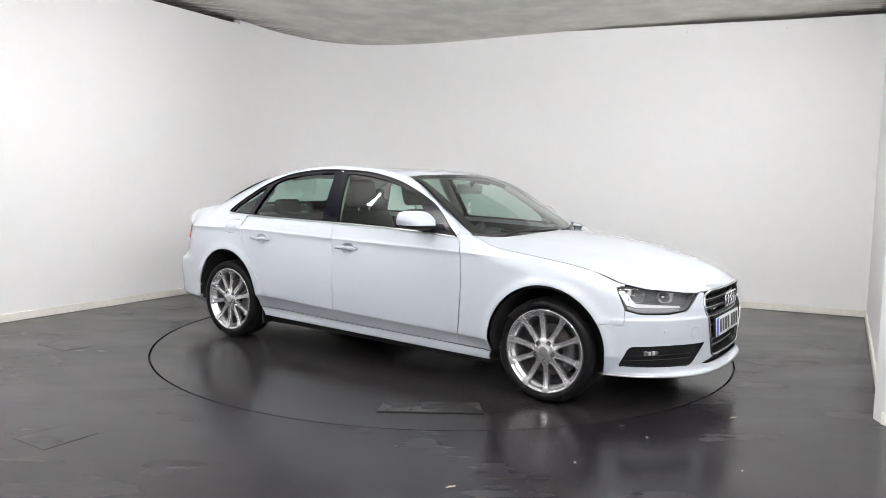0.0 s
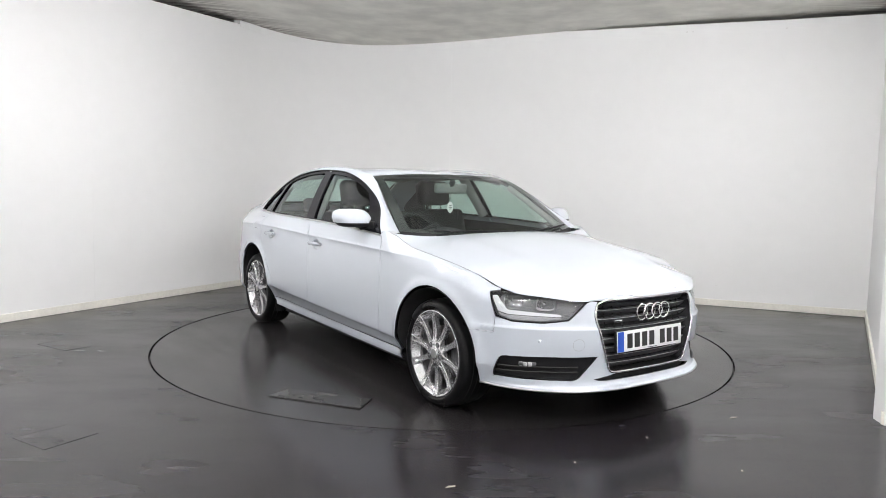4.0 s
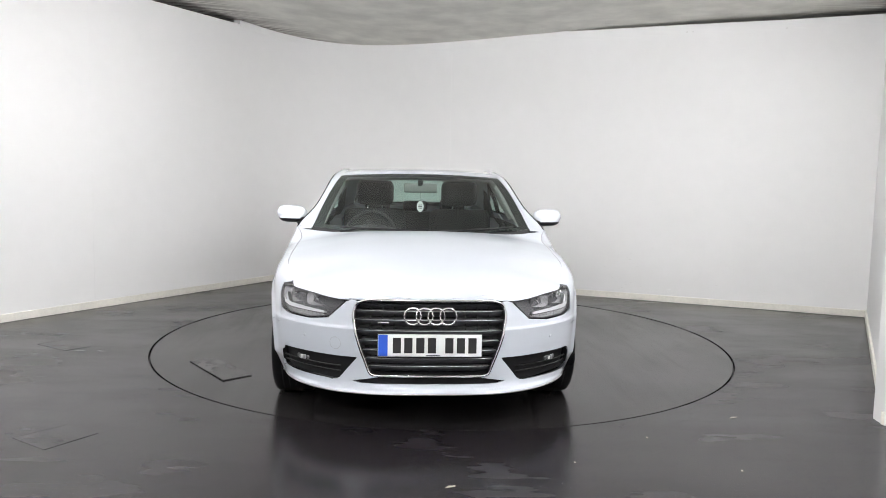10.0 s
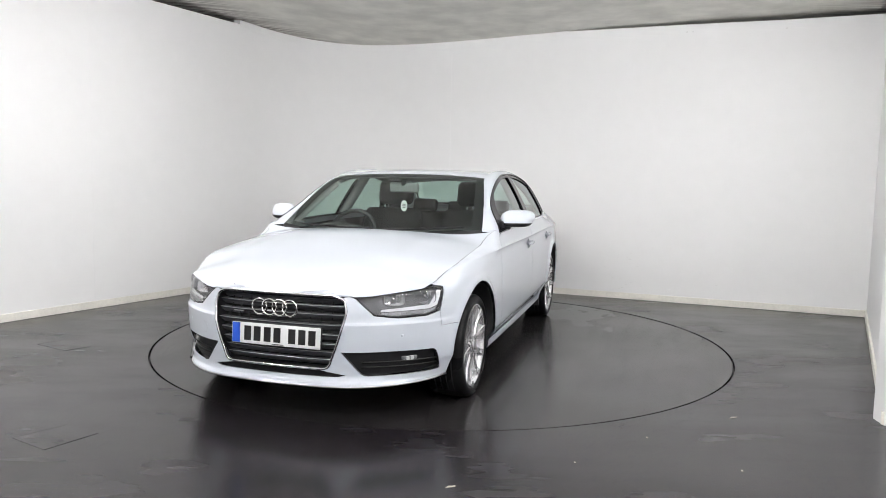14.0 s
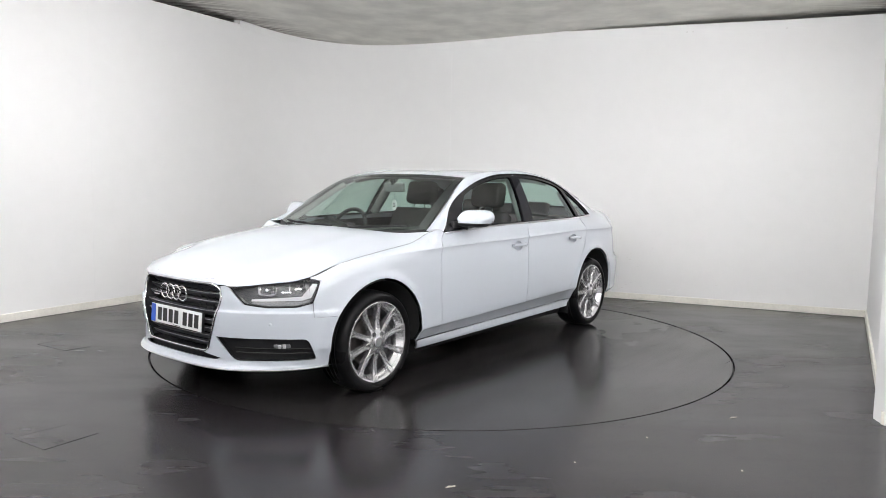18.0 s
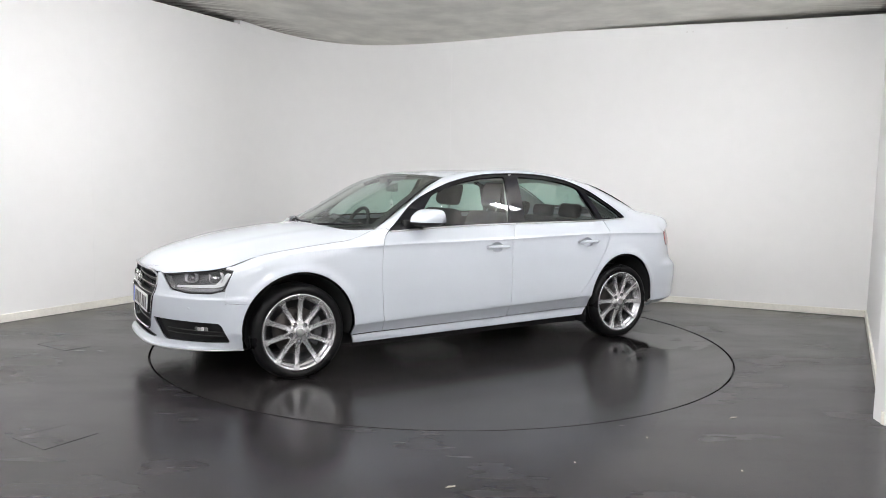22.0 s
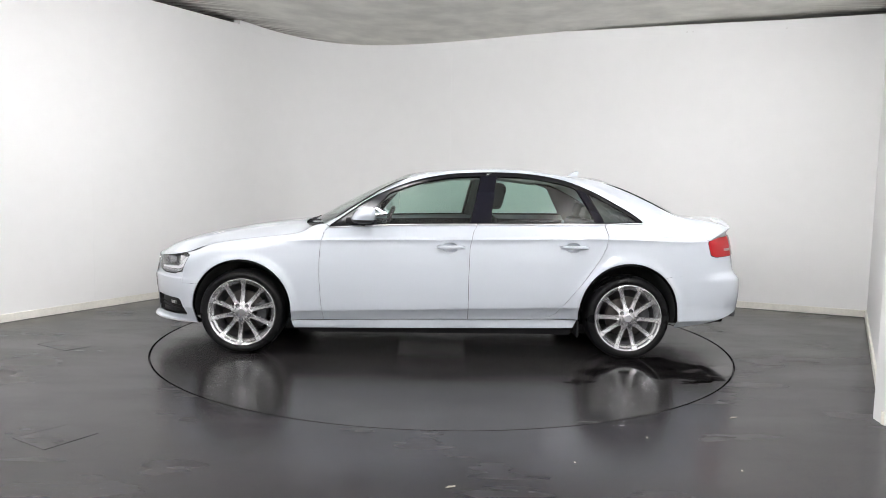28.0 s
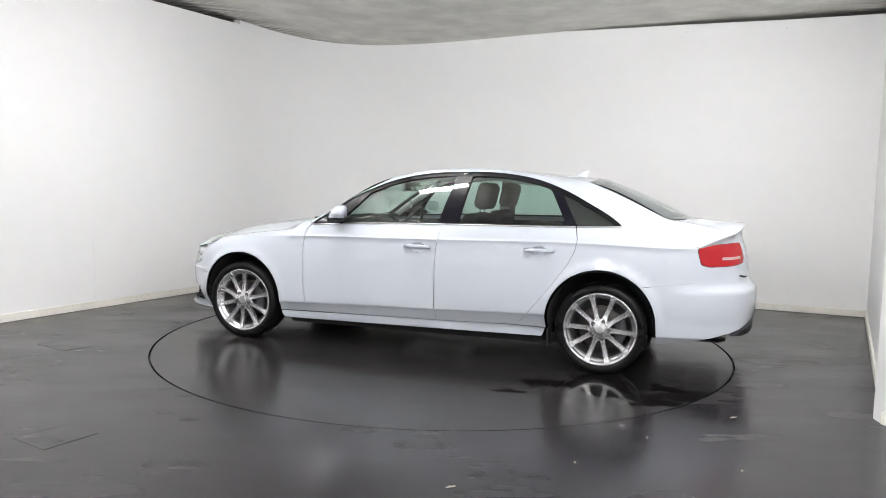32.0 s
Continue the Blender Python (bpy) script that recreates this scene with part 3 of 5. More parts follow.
hood_seam_z = spline([0.75, 0.82, 0.89, 0.98, 1.06, 1.15, 1.35, 1.65, 1.85, 1.95, 2.3], [0.958, 0.956, 0.938, 0.893, 0.873, 0.862, 0.838, 0.792, 0.724, 0.712, 0.705])
side_d = spline([0.12, 0.18, 0.25, 0.338, 0.350, 0.42, 0.55, 0.68, 0.78, 0.835, 0.853, 0.860, 0.868, 0.90, 0.94, 0.98, 1.01, 1.06], [-0.118, -0.098, -0.070, -0.020, -0.010, -0.004, 0.0, -0.002, -0.009, -0.014, -0.012, -0.010, -0.015, -0.027, -0.042, -0.060, -0.075, -0.105])
crease_z = spline([1.75, 1.6, 1.3, 0.83, -0.23, -1.24, -1.93, -2.4], [0.775, 0.80, 0.822, 0.841, 0.860, 0.879, 0.866, 0.86])
front_d = spline([0.12, 0.19, 0.213, 0.222, 0.232, 0.262, 0.36, 0.45, 0.531, 0.539, 0.60, 0.66, 0.70, 0.74, 0.80], [-0.05, 0.008, 0.026, 0.023, 0.004, -0.002, 0.004, 0.012, 0.014, 0.005, -0.006, -0.020, -0.036, -0.08, -0.15])
rear_d = spline([0.12, 0.19, 0.24, 0.34, 0.48, 0.57, 0.60, 0.64, 0.75, 0.86, 0.93, 0.97, 1.0], [-0.22, -0.16, -0.10, -0.022, -0.004, -0.006, -0.03, -0.055, -0.072, -0.094, -0.118, -0.122, -0.15])
SEAM_Z = 0.503
ARCH_F, ARCH_R = (1.403, 0.332, 0.360), (-1.398, 0.345, 0.364)


SEAM_A = math.degrees(math.asin((SEAM_Z - ARCH_F[1]) / ARCH_F[2]))


def level(x, z):
    """How far the crease lines stand above their middle height at x."""
    hi = smooth01(0.50, 0.80, z) * (1 - smooth01(0.9, 1.0, z))
    lo = 1 - smooth01(0.37, 0.50, z)
    return hi * (crease_z(x) - 0.860) + lo * (-0.028 * max(min(x, 1.1), -1.1) + 0.004)


def skin(q, z):
    """The lower body: place q along the plan outline (negative: the right side), height z."""
    s = abs(q)
    bx, by = plan_x(s), plan_y(s)
    tx, ty = plan_x(s + 0.004) - plan_x(s - 0.004), plan_y(s + 0.004) - plan_y(s - 0.004)
    k = math.hypot(tx, ty)
    nx, ny = ty / k, -tx / k
    wf, wr = smooth01(1.62, 2.05, bx), smooth01(1.80, 2.2, -bx)
    # crease lines climb a little towards the tail
    zz = z - level(bx, z)
    fd = front_d(z)
    if z < 0.262:
        # the lower lip stands out most at the nose
        base = -0.002 - 0.25 * (0.262 - z)
        fd = base + (fd - base) * (0.25 + 0.75 * smooth01(1.88, 2.17, bx))
    d = side_d(zz) * (1 - wf - wr) + fd * wf + rear_d(z) * wr
    if bx < -1.6:
        # the tail's lower edge folds under
        fold = 0.287
        low = side_d(max(zz, 0.37)) * (1 - wr) + rear_d(max(z, 0.37)) * wr - max(0.0, fold - z) * 1.1
        k = smooth01(1.62, 1.72, -bx)
        d = d * (1 - k) + low * k
    # wheel arch lips
    if bx > 0.8 or bx < -0.8:
        for cx, cz, r in (ARCH_F, ARCH_R):
            e = math.hypot(bx - cx, z - cz) - r
            if -0.05 < e < 0.12 and z > 0.2:
                d += 0.014 * math.exp(-((e - 0.004) / 0.034) ** 2)
    # wing tops roll over to the bonnet
    if bx > 0.78:
        top = hood_seam_z(bx)
        t = min(max((z - (top - 0.085)) / 0.085, 0), 1.0)
        d -= (0.085 * smooth01(0.80, 1.0, bx) * (1 - wf)) * (1 - math.sqrt(max(0.0, 1 - 0.98 * t * t)))
    # rear shoulders lean in
    if bx < -0.9:
        d -= 0.06 * smooth01(0.9, 1.6, -bx) * smooth01(0.87, 1.0, z) * (1 - wr)
    y = by + ny * d
    return Vector((bx + nx * d, y if q >= 0 else -y, z))


def along(pts):
    """Outline in x and z as place along the plan and height above the creases."""
    out = []
    for x, z in pts:
        w = z
        for _ in range(12):
            w = z - level(x, w + level(x, w))
        out.append((qx(x), w))
    return out


def creased(q, w):
    x = plan_x(abs(q))
    z = w
    for _ in range(6):
        z = w + level(x, z)
    return skin(q, z)


def unlevel(loop):
    return [(q, z - level(plan_x(q), z)) for q, z in loop]


CREASES = (0.330, 0.338, 0.344, 0.350, 0.360, 0.835, 0.846, 0.853, 0.8565, 0.860, 0.864, 0.868, 0.88)
belt_z = spline([0.95, 0.762, 0.4, 0.0, -0.29, -0.9, -1.22, -1.5, -1.8, -2.1], [0.930, 0.937, 0.957, 0.970, 0.975, 0.984, 0.989, 0.996, 1.0, 1.0])


def flank(x, z):
    """Side of the cabin above the belt, the body side below it."""
    b = belt_z(x)
    if z <= b:
        return skin(qx(x), z)
    p0 = skin(qx(x), b)
    dz = z - b
    # the glass draws in towards the windscreen
    lean = 0.048 * smooth01(0.0, 0.60, x) * smooth01(0.0, 0.16, dz)
    return Vector((x, p0.y - 0.40 * dz - 0.44 * dz * dz - lean, z))


def by_x(pts):
    return [(qx(x), z) for x, z in pts]


def arc(c, a0, a1, n=22, grow=0.0):
    return [(c[0] + (c[2] + grow) * math.cos(radians(a0 + (a1 - a0) * i / n)), c[1] + (c[2] + grow) * math.sin(radians(a0 + (a1 - a0) * i / n))) for i in range(n + 1)]


def ellipse(cx, cz, rx, rz, n=20):
    return [(cx + rx * math.cos(2 * math.pi * i / n), cz + rz * math.sin(2 * math.pi * i / n)) for i in range(n)]


def shrink(loop, d):
    """Moves a closed outline inwards by d."""
    n = len(loop)
    area = sum(loop[i][0] * loop[(i + 1) % n][1] - loop[(i + 1) % n][0] * loop[i][1] for i in range(n))
    sg = 1 if area > 0 else -1
    out = []
    for i in range(n):
        a, b = np.array(loop[i - 1]), np.array(loop[(i + 1) % n])
        t = b - a
        t = t / (np.linalg.norm(t) + 1e-9)
        out.append((loop[i][0] - sg * t[1] * d, loop[i][1] + sg * t[0] * d))
    return out


SIDES = (1, -1)
GAP = 0.0015
# cabin outline: glass edge (x, z) and the inner edge that meets windscreen, roof and rear screen
DLO = [(0.775, 0.941), (0.63, 1.047), (0.484, 1.146), (0.32, 1.222), (0.159, 1.279), (-0.061, 1.325), (-0.26, 1.342), (-0.458, 1.347), (-0.63, 1.342), (-0.785, 1.325), (-0.93, 1.296), (-1.052, 1.255), (-1.16, 1.209), (-1.254, 1.160), (-1.35, 1.108), (-1.435, 1.058), (-1.508, 1.003)]
dlo_u = np.linspace(0, 1, len(DLO))
dlo_x, dlo_z = cubic(dlo_u, [q[0] for q in DLO]), cubic(dlo_u, [q[1] for q in DLO])
INNER = [(0.825, 0.748, 0.944), (0.52, 0.680, 1.125), (0.20, 0.600, 1.303), (-0.03, 0.572, 1.343), (-0.42, 0.560, 1.360), (-0.80, 0.55, 1.346), (-1.05, 0.54, 1.320), (-1.25, 0.525, 1.288), (-1.53, 0.572, 1.175), (-1.80, 0.622, 1.046)]
IN_U = [0, 0.118, 0.25, 0.335, 0.47, 0.60, 0.70, 0.79, 0.90, 1.0]
in_x, in_y, in_z = (cubic(IN_U, [q[k] for q in INNER]) for k in range(3))


def seat_part(root, name, w, d, h, m, bevel, material=None, bulge=0.0):
    ob = box(name, (-d / 2, -w / 2, 0), (d / 2, w / 2, h), material or M_FABRIC, root, bevel, m, seg=4)
    return ob


def build_seat(car, x, y, name="front_seat"):
    root = new(name)
    root.parent = car
    root.location = (x, y, 0)
    seat_part(root, "cushion", 0.50, 0.52, 0.16, pose(0.12, 0, 0.40, 0, -8, 0), 0.05)
    seat_part(root, "backrest", 0.52, 0.13, 0.61, pose(-0.14, 0, 0.46, 0, -20, 0), 0.055)
    seat_part(root, "headrest", 0.31, 0.11, 0.205, pose(-0.375, 0, 1.070, 0, -14, 0), 0.045)
    for dy in (-0.06, 0.06):
        tube("headrest_post", [(-0.345, dy, 1.0), (-0.372, dy, 1.10)], 0.007, M_CHROME, root, 6)
    return root


def build_wheel(car, x, side, spin, hub_y):
    """Ten-spoke alloy with tyre; built round the y axis, outer face towards +y, then turned to its side."""
    root = new("wheel")
    root.parent = car
    root["label"] = "ten-spoke silver alloy wheel with low-profile tyre"
    zc, rt = 0.303, 0.3085
    m = Matrix.Translation((x, side * (hub_y - 0.005), zc)) @ (pose(0, 0, 0) if side > 0 else pose(0, 0, 0, 0, 0, 180))
    prof = [(0.236, -0.212), (0.262, -0.222), (0.290, -0.220), (0.302, -0.205), (rt - 0.003, -0.17), (rt, -0.11), (rt - 0.003, -0.045), (0.3035, -0.022), (0.297, -0.006), (0.286, 0.004), (0.270, 0.008), (0.256, 0.006), (0.248, -0.002), (0.243, -0.012)]
    t = lathe("tyre", prof, 72, M_TYRE, root, m, closed=False)
    for v in t.data.vertices:
        if v.co.z < 0.0015:
            v.co.z = 0.0015
    for gy in (-0.16, -0.125, -0.09, -0.055):
        lathe("tread_groove", [(rt + 0.0006, gy - 0.004), (rt + 0.0006, gy + 0.004)], 48, M_SEAM, root, m @ pose(0, 0, 0.0015))
    rim = lathe("rim", [(0.243, -0.014), (0.2465, -0.004), (0.245, 0.0), (0.238, -0.001), (0.231, -0.006), (0.226, -0.018), (0.221, -0.030), (0.210, -0.034), (0.207, -0.055), (0.202, -0.10), (0.20, -0.19), (0.235, -0.205)], 72, M_ALLOY, root, m)
    barrel = lathe("barrel_lining", [(0.2045, -0.058), (0.1985, -0.10), (0.192, -0.19), (0.05, -0.17)], 48, M_ALLOYD, root, m)
    # hub
    lathe("hub", [(0.001, -0.002), (0.030, -0.002), (0.031, -0.004), (0.034, -0.006), (0.050, -0.0065), (0.064, -0.0085), (0.070, -0.0125), (0.073, -0.020), (0.073, -0.045), (0.066, -0.06)], 60, M_ALLOY, rim, m)
    lathe("centre_cap", [(0.0005, 0.0030), (0.024, 0.0028), (0.0275, 0.0014), (0.0285, -0.003)], 40, M_SATIN, rim, m, smooth=False, label="satin centre cap")
    for k in range(5):
        a = radians(spin + 36 + 72 * k)
        mm = m @ Matrix.Translation((0.0565 * math.cos(a), 0.0, 0.0565 * math.sin(a)))
        lathe("bolt_well", [(0.0150, -0.0095), (0.0146, -0.0055), (0.0125, -0.0052), (0.0118, -0.0066), (0.0005, -0.0068)], 18, M_GREYP, rim, mm)
        lathe("bolt", [(0.0005, -0.0015), (0.0065, -0.002), (0.0078, -0.007)], 6, M_LAMPG, rim, mm, smooth=False)
    # spokes: raised edges round a shallow channel, fused at the hub, each ending in a flat foot on the rim
    sec = []
    for k in range(19):
        u = k / 18
        r = 0.066 + u * (0.2425 - 0.066)
        w = 0.0150 + 0.0012 * u + 0.0075 * math.exp(-(((r - 0.066) / 0.014) ** 1.5)) + 0.0050 * smooth01(0.795, 0.835, u)
        y0 = -0.0085 - 0.010 * math.sin(math.pi * min(u * 1.05, 1)) + 0.0095 * u + 0.0020 * smooth01(0.80, 0.83, u)
        groove = 0.0085 * smooth01(0.02, 0.14, u) * (1 - smooth01(0.76, 0.82, u))
        sec.append((r, w, y0, 0.036 - 0.010 * u, groove))
    for k in range(10):
        off = 0.8 if k % 2 else -0.8
        a = radians(spin + 36 * k + off)
        verts, faces = [], []
        for r, w, y0, dp, gr in sec:
            for wx, yy in ((-w, y0 - dp), (-w, y0 - 0.004), (-w * 0.86, y0), (-w * 0.56, y0), (-w * 0.40, y0 - gr), (w * 0.40, y0 - gr), (w * 0.56, y0), (w * 0.86, y0), (w, y0 - 0.004), (w, y0 - dp)):
                verts.append(m @ Vector((r * math.cos(a) - wx * math.sin(a), yy, r * math.sin(a) + wx * math.cos(a))))
        c = 10
        for i in range(len(sec) - 1):
            for j in range(c):
                j2 = (j + 1) % c
                faces.append((i * c + j, i * c + j2, (i + 1) * c + j2, (i + 1) * c + j))
        n0 = (len(sec) - 1) * c
        faces.append(tuple(n0 + j for j in range(c)))
        sp = raw("spoke", verts, faces, M_ALLOY, rim, True)
        bm = bmesh.new()
        bm.from_mesh(sp.data)
        bmesh.ops.recalc_face_normals(bm, faces=bm.faces[:])
        for e in bm.edges:
            if e.calc_face_angle(0) > 0.35:
                e.smooth = False
        bm.to_mesh(sp.data)
        bm.free()
    # brake behind the spokes
    lathe("brake_disc", [(0.06, -0.075), (0.150, -0.075), (0.152, -0.085), (0.150, -0.10), (0.06, -0.10)], 48, M_DISCB, root, m, label="rusty iron brake disc")
    verts, faces = [], []
    n = 9
    for i in range(n + 1):
        a = radians(150 + 70 * i / n)
        for r, yy in ((0.10, -0.05), (0.168, -0.05), (0.172, -0.06), (0.172, -0.12), (0.10, -0.12)):
            verts.append(m @ Vector((r * math.cos(a), yy, r * math.sin(a))))
    for i in range(n):
        for j in range(5):
            faces.append((i * 5 + j, i * 5 + (j + 1) % 5, i * 5 + 5 + (j + 1) % 5, i * 5 + 5 + j))
    faces += [tuple(range(5))[::-1], tuple(n * 5 + j for j in range(5))]
    raw("brake_caliper", verts, faces, M_GREYP, root, True, "dark grey brake caliper")
    return root


def hollow(name, outline, depth, material, parent, side, func=None):
    """The side walls of a recess behind an outline on the skin."""
    func = func or skin
    rows = []
    for q in outline + [outline[0]]:
        a = func(*q)
        e = 0.004
        n = (func(q[0] + e, q[1]) - func(q[0] - e, q[1])).cross(func(q[0], q[1] + e) - func(q[0], q[1] - e)).normalized()
        if n.dot(Vector((a.x * 0.25, a.y, 0))) < 0:
            n = -n
        rows.append([a - n * 0.001, a - n * depth])
    return ruled(name, rows, material, parent, side)


# corner of the boot lid at the tail, and the crease that runs from there round to the lamp
LID_CORNER = Vector((-2.222, 0.585, 0.962))
LID_Y = spline([-1.80, -1.96, -2.11, -2.222], [0.620, 0.632, 0.624, 0.585])
LID_Z = spline([-1.80, -1.96, -2.11, -2.222], [1.046, 1.022, 0.994, 0.962])


def tail_crease():
    p5 = skin(qx(-2.018), 0.8715)
    xs, ys, zs = (cubic([0, 0.5, 1], [p5[k], (-2.115, 0.697, 0.922)[k], LID_CORNER[k]]) for k in range(3))
    return lambda t: Vector((xs(t), ys(t), zs(t)))


def build_body(car):
    def seam_y(x):
        if x <= 1.86:
            return skin(qx(x), hood_seam_z(x)).y
        return nose_y(x)

    y186 = skin(qx(1.86), hood_seam_z(1.86)).y
    nose_y = spline([1.86, 1.92, 2.02, 2.10, 2.138, 2.163, 2.180, 2.190], [y186, 0.715, 0.610, 0.505, 0.430, 0.355, 0.24, 0.13])
    nose_z = spline([1.86, 1.95, 2.05, 2.138, 2.163, 2.190], [hood_seam_z(1.86), 0.706, 0.690, 0.6755, 0.6805, 0.6845])
    crown = spline([0.85, 1.03, 1.12, 1.404, 1.775, 1.95, 2.09, 2.15, 2.18, 2.190], [0.952, 0.949, 0.945, 0.912, 0.845, 0.802, 0.754, 0.718, 0.697, 0.6865])

    def hood(x, v):
        ys = seam_y(x)
        zs = hood_seam_z(x) if x <= 1.86 else nose_z(x)
        k = min(abs(v), 1.0)
        z = zs + (crown(x) - zs) * (1 - k ** 2.4)
        # soft creases that run to the badge
        z += 0.004 * math.exp(-((abs(v) - 0.62) / 0.10) ** 2) * smooth01(0.95, 1.3, x) * (1 - smooth01(1.9, 2.15, x))
        return Vector((x, v * ys, z))

    edge = 0.9972
    rear = [(0.872 + 0.183 * (1 - (abs(v) / edge) ** 2.2), v) for v in np.linspace(-edge, edge, 25)]
    front = [(2.189, v) for v in np.linspace(edge, -edge, 13)]
    sides_a = [(x, edge) for x in np.linspace(0.872, 2.189, 100)[1:-1]]
    sides_b = [(x, -edge) for x in np.linspace(2.189, 0.872, 100)[1:-1]]
    sheet("bonnet", rear + sides_a + front + sides_b, hood, M_PAINT, car, step=0.045, fold=0.006)

    # narrow strip between the bonnet's edge and the grille frame
    xs = np.linspace(1.95, 2.190, 120)
    ys = np.array([nose_y(float(x)) for x in xs])
    rows = []
    for y in np.linspace(-0.41, 0.41, 61):
        x = float(np.interp(-max(abs(y), 0.131), -ys, xs))
        a = Vector((x - 0.012, y, nose_z(x) - 0.004))
        b = skin(qf(y), 0.674)
        rows.append([a, Vector((x + 0.001, y, nose_z(x) - 0.0012)), b + Vector((0.001, 0, 0.008)), b + Vector((0.004, 0, 0))])
    ruled("nose_strip", rows, M_PAINT, car, 1, flip=True)

    # ---- outlines shared by both sides ----
    lamp = [(qx(1.812), 0.705), (qx(1.862), 0.7135), (qf(0.72), 0.706), (qf(0.58), 0.687), (qf(0.432), 0.664), (qf(0.515), 0.578), (qf(0.62), 0.562), (qf(0.74), 0.566), (qx(1.856), 0.587)]
    lamp = rounded(lamp, [0.007, 0.02, 0.02, 0.02, 0.006, 0.02, 0.02, 0.02, 0.025], 4)
    fa = arc(ARCH_F, SEAM_A, 193)
    wing_top = [(x, hood_seam_z(x) - 0.0004) for x in np.linspace(0.822, 1.858, 84)]
    door_f = [(0.775, 0.934), (0.812, 0.90), (0.834, 0.80), (0.842, 0.70), (0.841, 0.55), (0.83, 0.40), (0.814, 0.257)]
    door_m = [(-0.292, 0.972), (-0.262, 0.915), (-0.238, 0.80), (-0.233, 0.60), (-0.233, 0.274)]
    door_r = [(-1.222, 0.987), (-1.238, 0.90), (-1.222, 0.82), (-1.18, 0.735), (-1.06, 0.565), (-0.935, 0.41), (-0.865, 0.325), (-0.80, 0.288)]

    for side in SIDES:
        # front wing
        wing = [(x + GAP, z) for x, z in door_f[::-1]]
        wing[-1] = (0.778, 0.938)
        wing.append((0.798, 0.952))
        outline = wing + wing_top + [(1.861, 0.7165), (1.8095, 0.7075), (1.853, 0.5865), (1.850, SEAM_Z + 0.001), (ARCH_F[0] + ARCH_F[2] * math.cos(radians(SEAM_A)), SEAM_Z + 0.001)] + fa[1:] + [(1.046, 0.252)]
        fw_ob = sheet("front_wing", unlevel(dense(by_x(outline), 0.025)), creased, M_PAINT, car, step=0.026, side=side, cuts=CREASES)
        # dark joint along the bonnet
        path = []
        for x in np.linspace(0.86, 1.855, 70):
            q = skin(qx(float(x)), hood_seam_z(float(x)))
            path.append((q.x, side * (q.y - 0.0006), q.z + 0.0004))
        tube("bonnet_joint", path, 0.0013, M_PALEP, fw_ob, 6)
        # front door with its handle cup
        cup = ellipse(qx(-0.096), 0.802, 0.056, 0.037)
        belt = [(x, belt_z(x) - 0.012) for x in np.linspace(-0.2875, 0.766, 18)]
        outline = [(x - GAP, z) for x, z in door_f] + [(x + GAP, z) for x, z in door_m[::-1]][:-1] + belt
        fd = sheet("front_door", unlevel(dense(by_x(outline), 0.04)), creased, M_PAINT, car, holes=[unlevel(cup)], step=0.05, side=side, cuts=CREASES)
        cup2 = ellipse(qx(-0.982), 0.815, 0.056, 0.037)
        belt = [(x, belt_z(x) - 0.012) for x in np.linspace(-1.2175, -0.2965, 15)]
        outline = [(x - GAP, z) for x, z in door_m] + [(x + GAP, z) for x, z in door_r[::-1]][:-1] + belt
        rd = sheet("rear_door", unlevel(dense(by_x(outline), 0.04)), creased, M_PAINT, car, holes=[unlevel(cup2)], step=0.05, side=side, cuts=CREASES)
        for door, cx, cz, loop in ((fd, -0.096, 0.802, cup), (rd, -0.982, 0.815, cup2)):
            rows = []
            for k in range(6):
                f = math.cos(k / 5 * math.pi / 2)
                dep = 0.032 * math.sin(k / 5 * math.pi / 2)
                c0 = (qx(cx), cz)
                ring = []
                for q in loop + [loop[0]]:
                    p0 = skin(c0[0] + (q[0] - c0[0]) * max(f, 0.01), c0[1] + (q[1] - c0[1]) * max(f, 0.01))
                    ring.append(Vector((p0.x, p0.y - dep - 0.0005, p0.z)))
                rows.append(ring)
            ruled("handle_cup", rows, M_PAINT, door, side, flip=True)
            p0 = skin(qx(cx), cz)
            bm = bmesh.new()
            bmesh.ops.create_cube(bm, size=1)
            bmesh.ops.subdivide_edges(bm, edges=bm.edges[:], cuts=4, use_grid_fill=True)
            for v in bm.verts:
                u = v.co.x * 2
                v.co = Vector((v.co.x * 0.212, v.co.y * 0.018 + 0.015 * (1 - u**4), v.co.z * (0.027 - 0.004 * u * u) + 0.002 * (1 - u * u)))
            bmesh.ops.bevel(bm, geom=[e for e in bm.edges if e.calc_face_angle(0) > 0.8], offset=0.006, segments=2, affect="EDGES")
            for f in bm.faces:
                f.smooth = True
            ang = math.degrees(math.atan2(skin(qx(cx + 0.1), cz).y - skin(qx(cx - 0.1), cz).y, 0.2))
            bm.transform(Matrix.Translation((p0.x - 0.004, p0.y + 0.014, p0.z + 0.004)) @ pose(0, 0, 0, 0, 0, ang))
            if side < 0:
                bm.transform(Matrix.Diagonal((1, -1, 1, 1)))
                bmesh.ops.reverse_faces(bm, faces=bm.faces[:])
            bmesh.ops.recalc_face_normals(bm, faces=bm.faces[:])
            part("handle", bm, M_PAINT, door)
        # rear quarter
        quarter = [(x - GAP, z) for x, z in door_r] + [(-1.032, 0.286)] + arc(ARCH_R, -9, 134) + [(-1.985, 0.648), (-2.045, 0.690), (-2.052, 0.745), (-2.040, 0.765), (-2.018, 0.862)]
        qtop = [(-2.018, 0.873), (-1.96, 0.918), (-1.9, 0.941), (-1.8, 0.955), (-1.65, 0.969), (-1.52, 0.991), (-1.40, 0.9905), (-1.30, 0.988)]
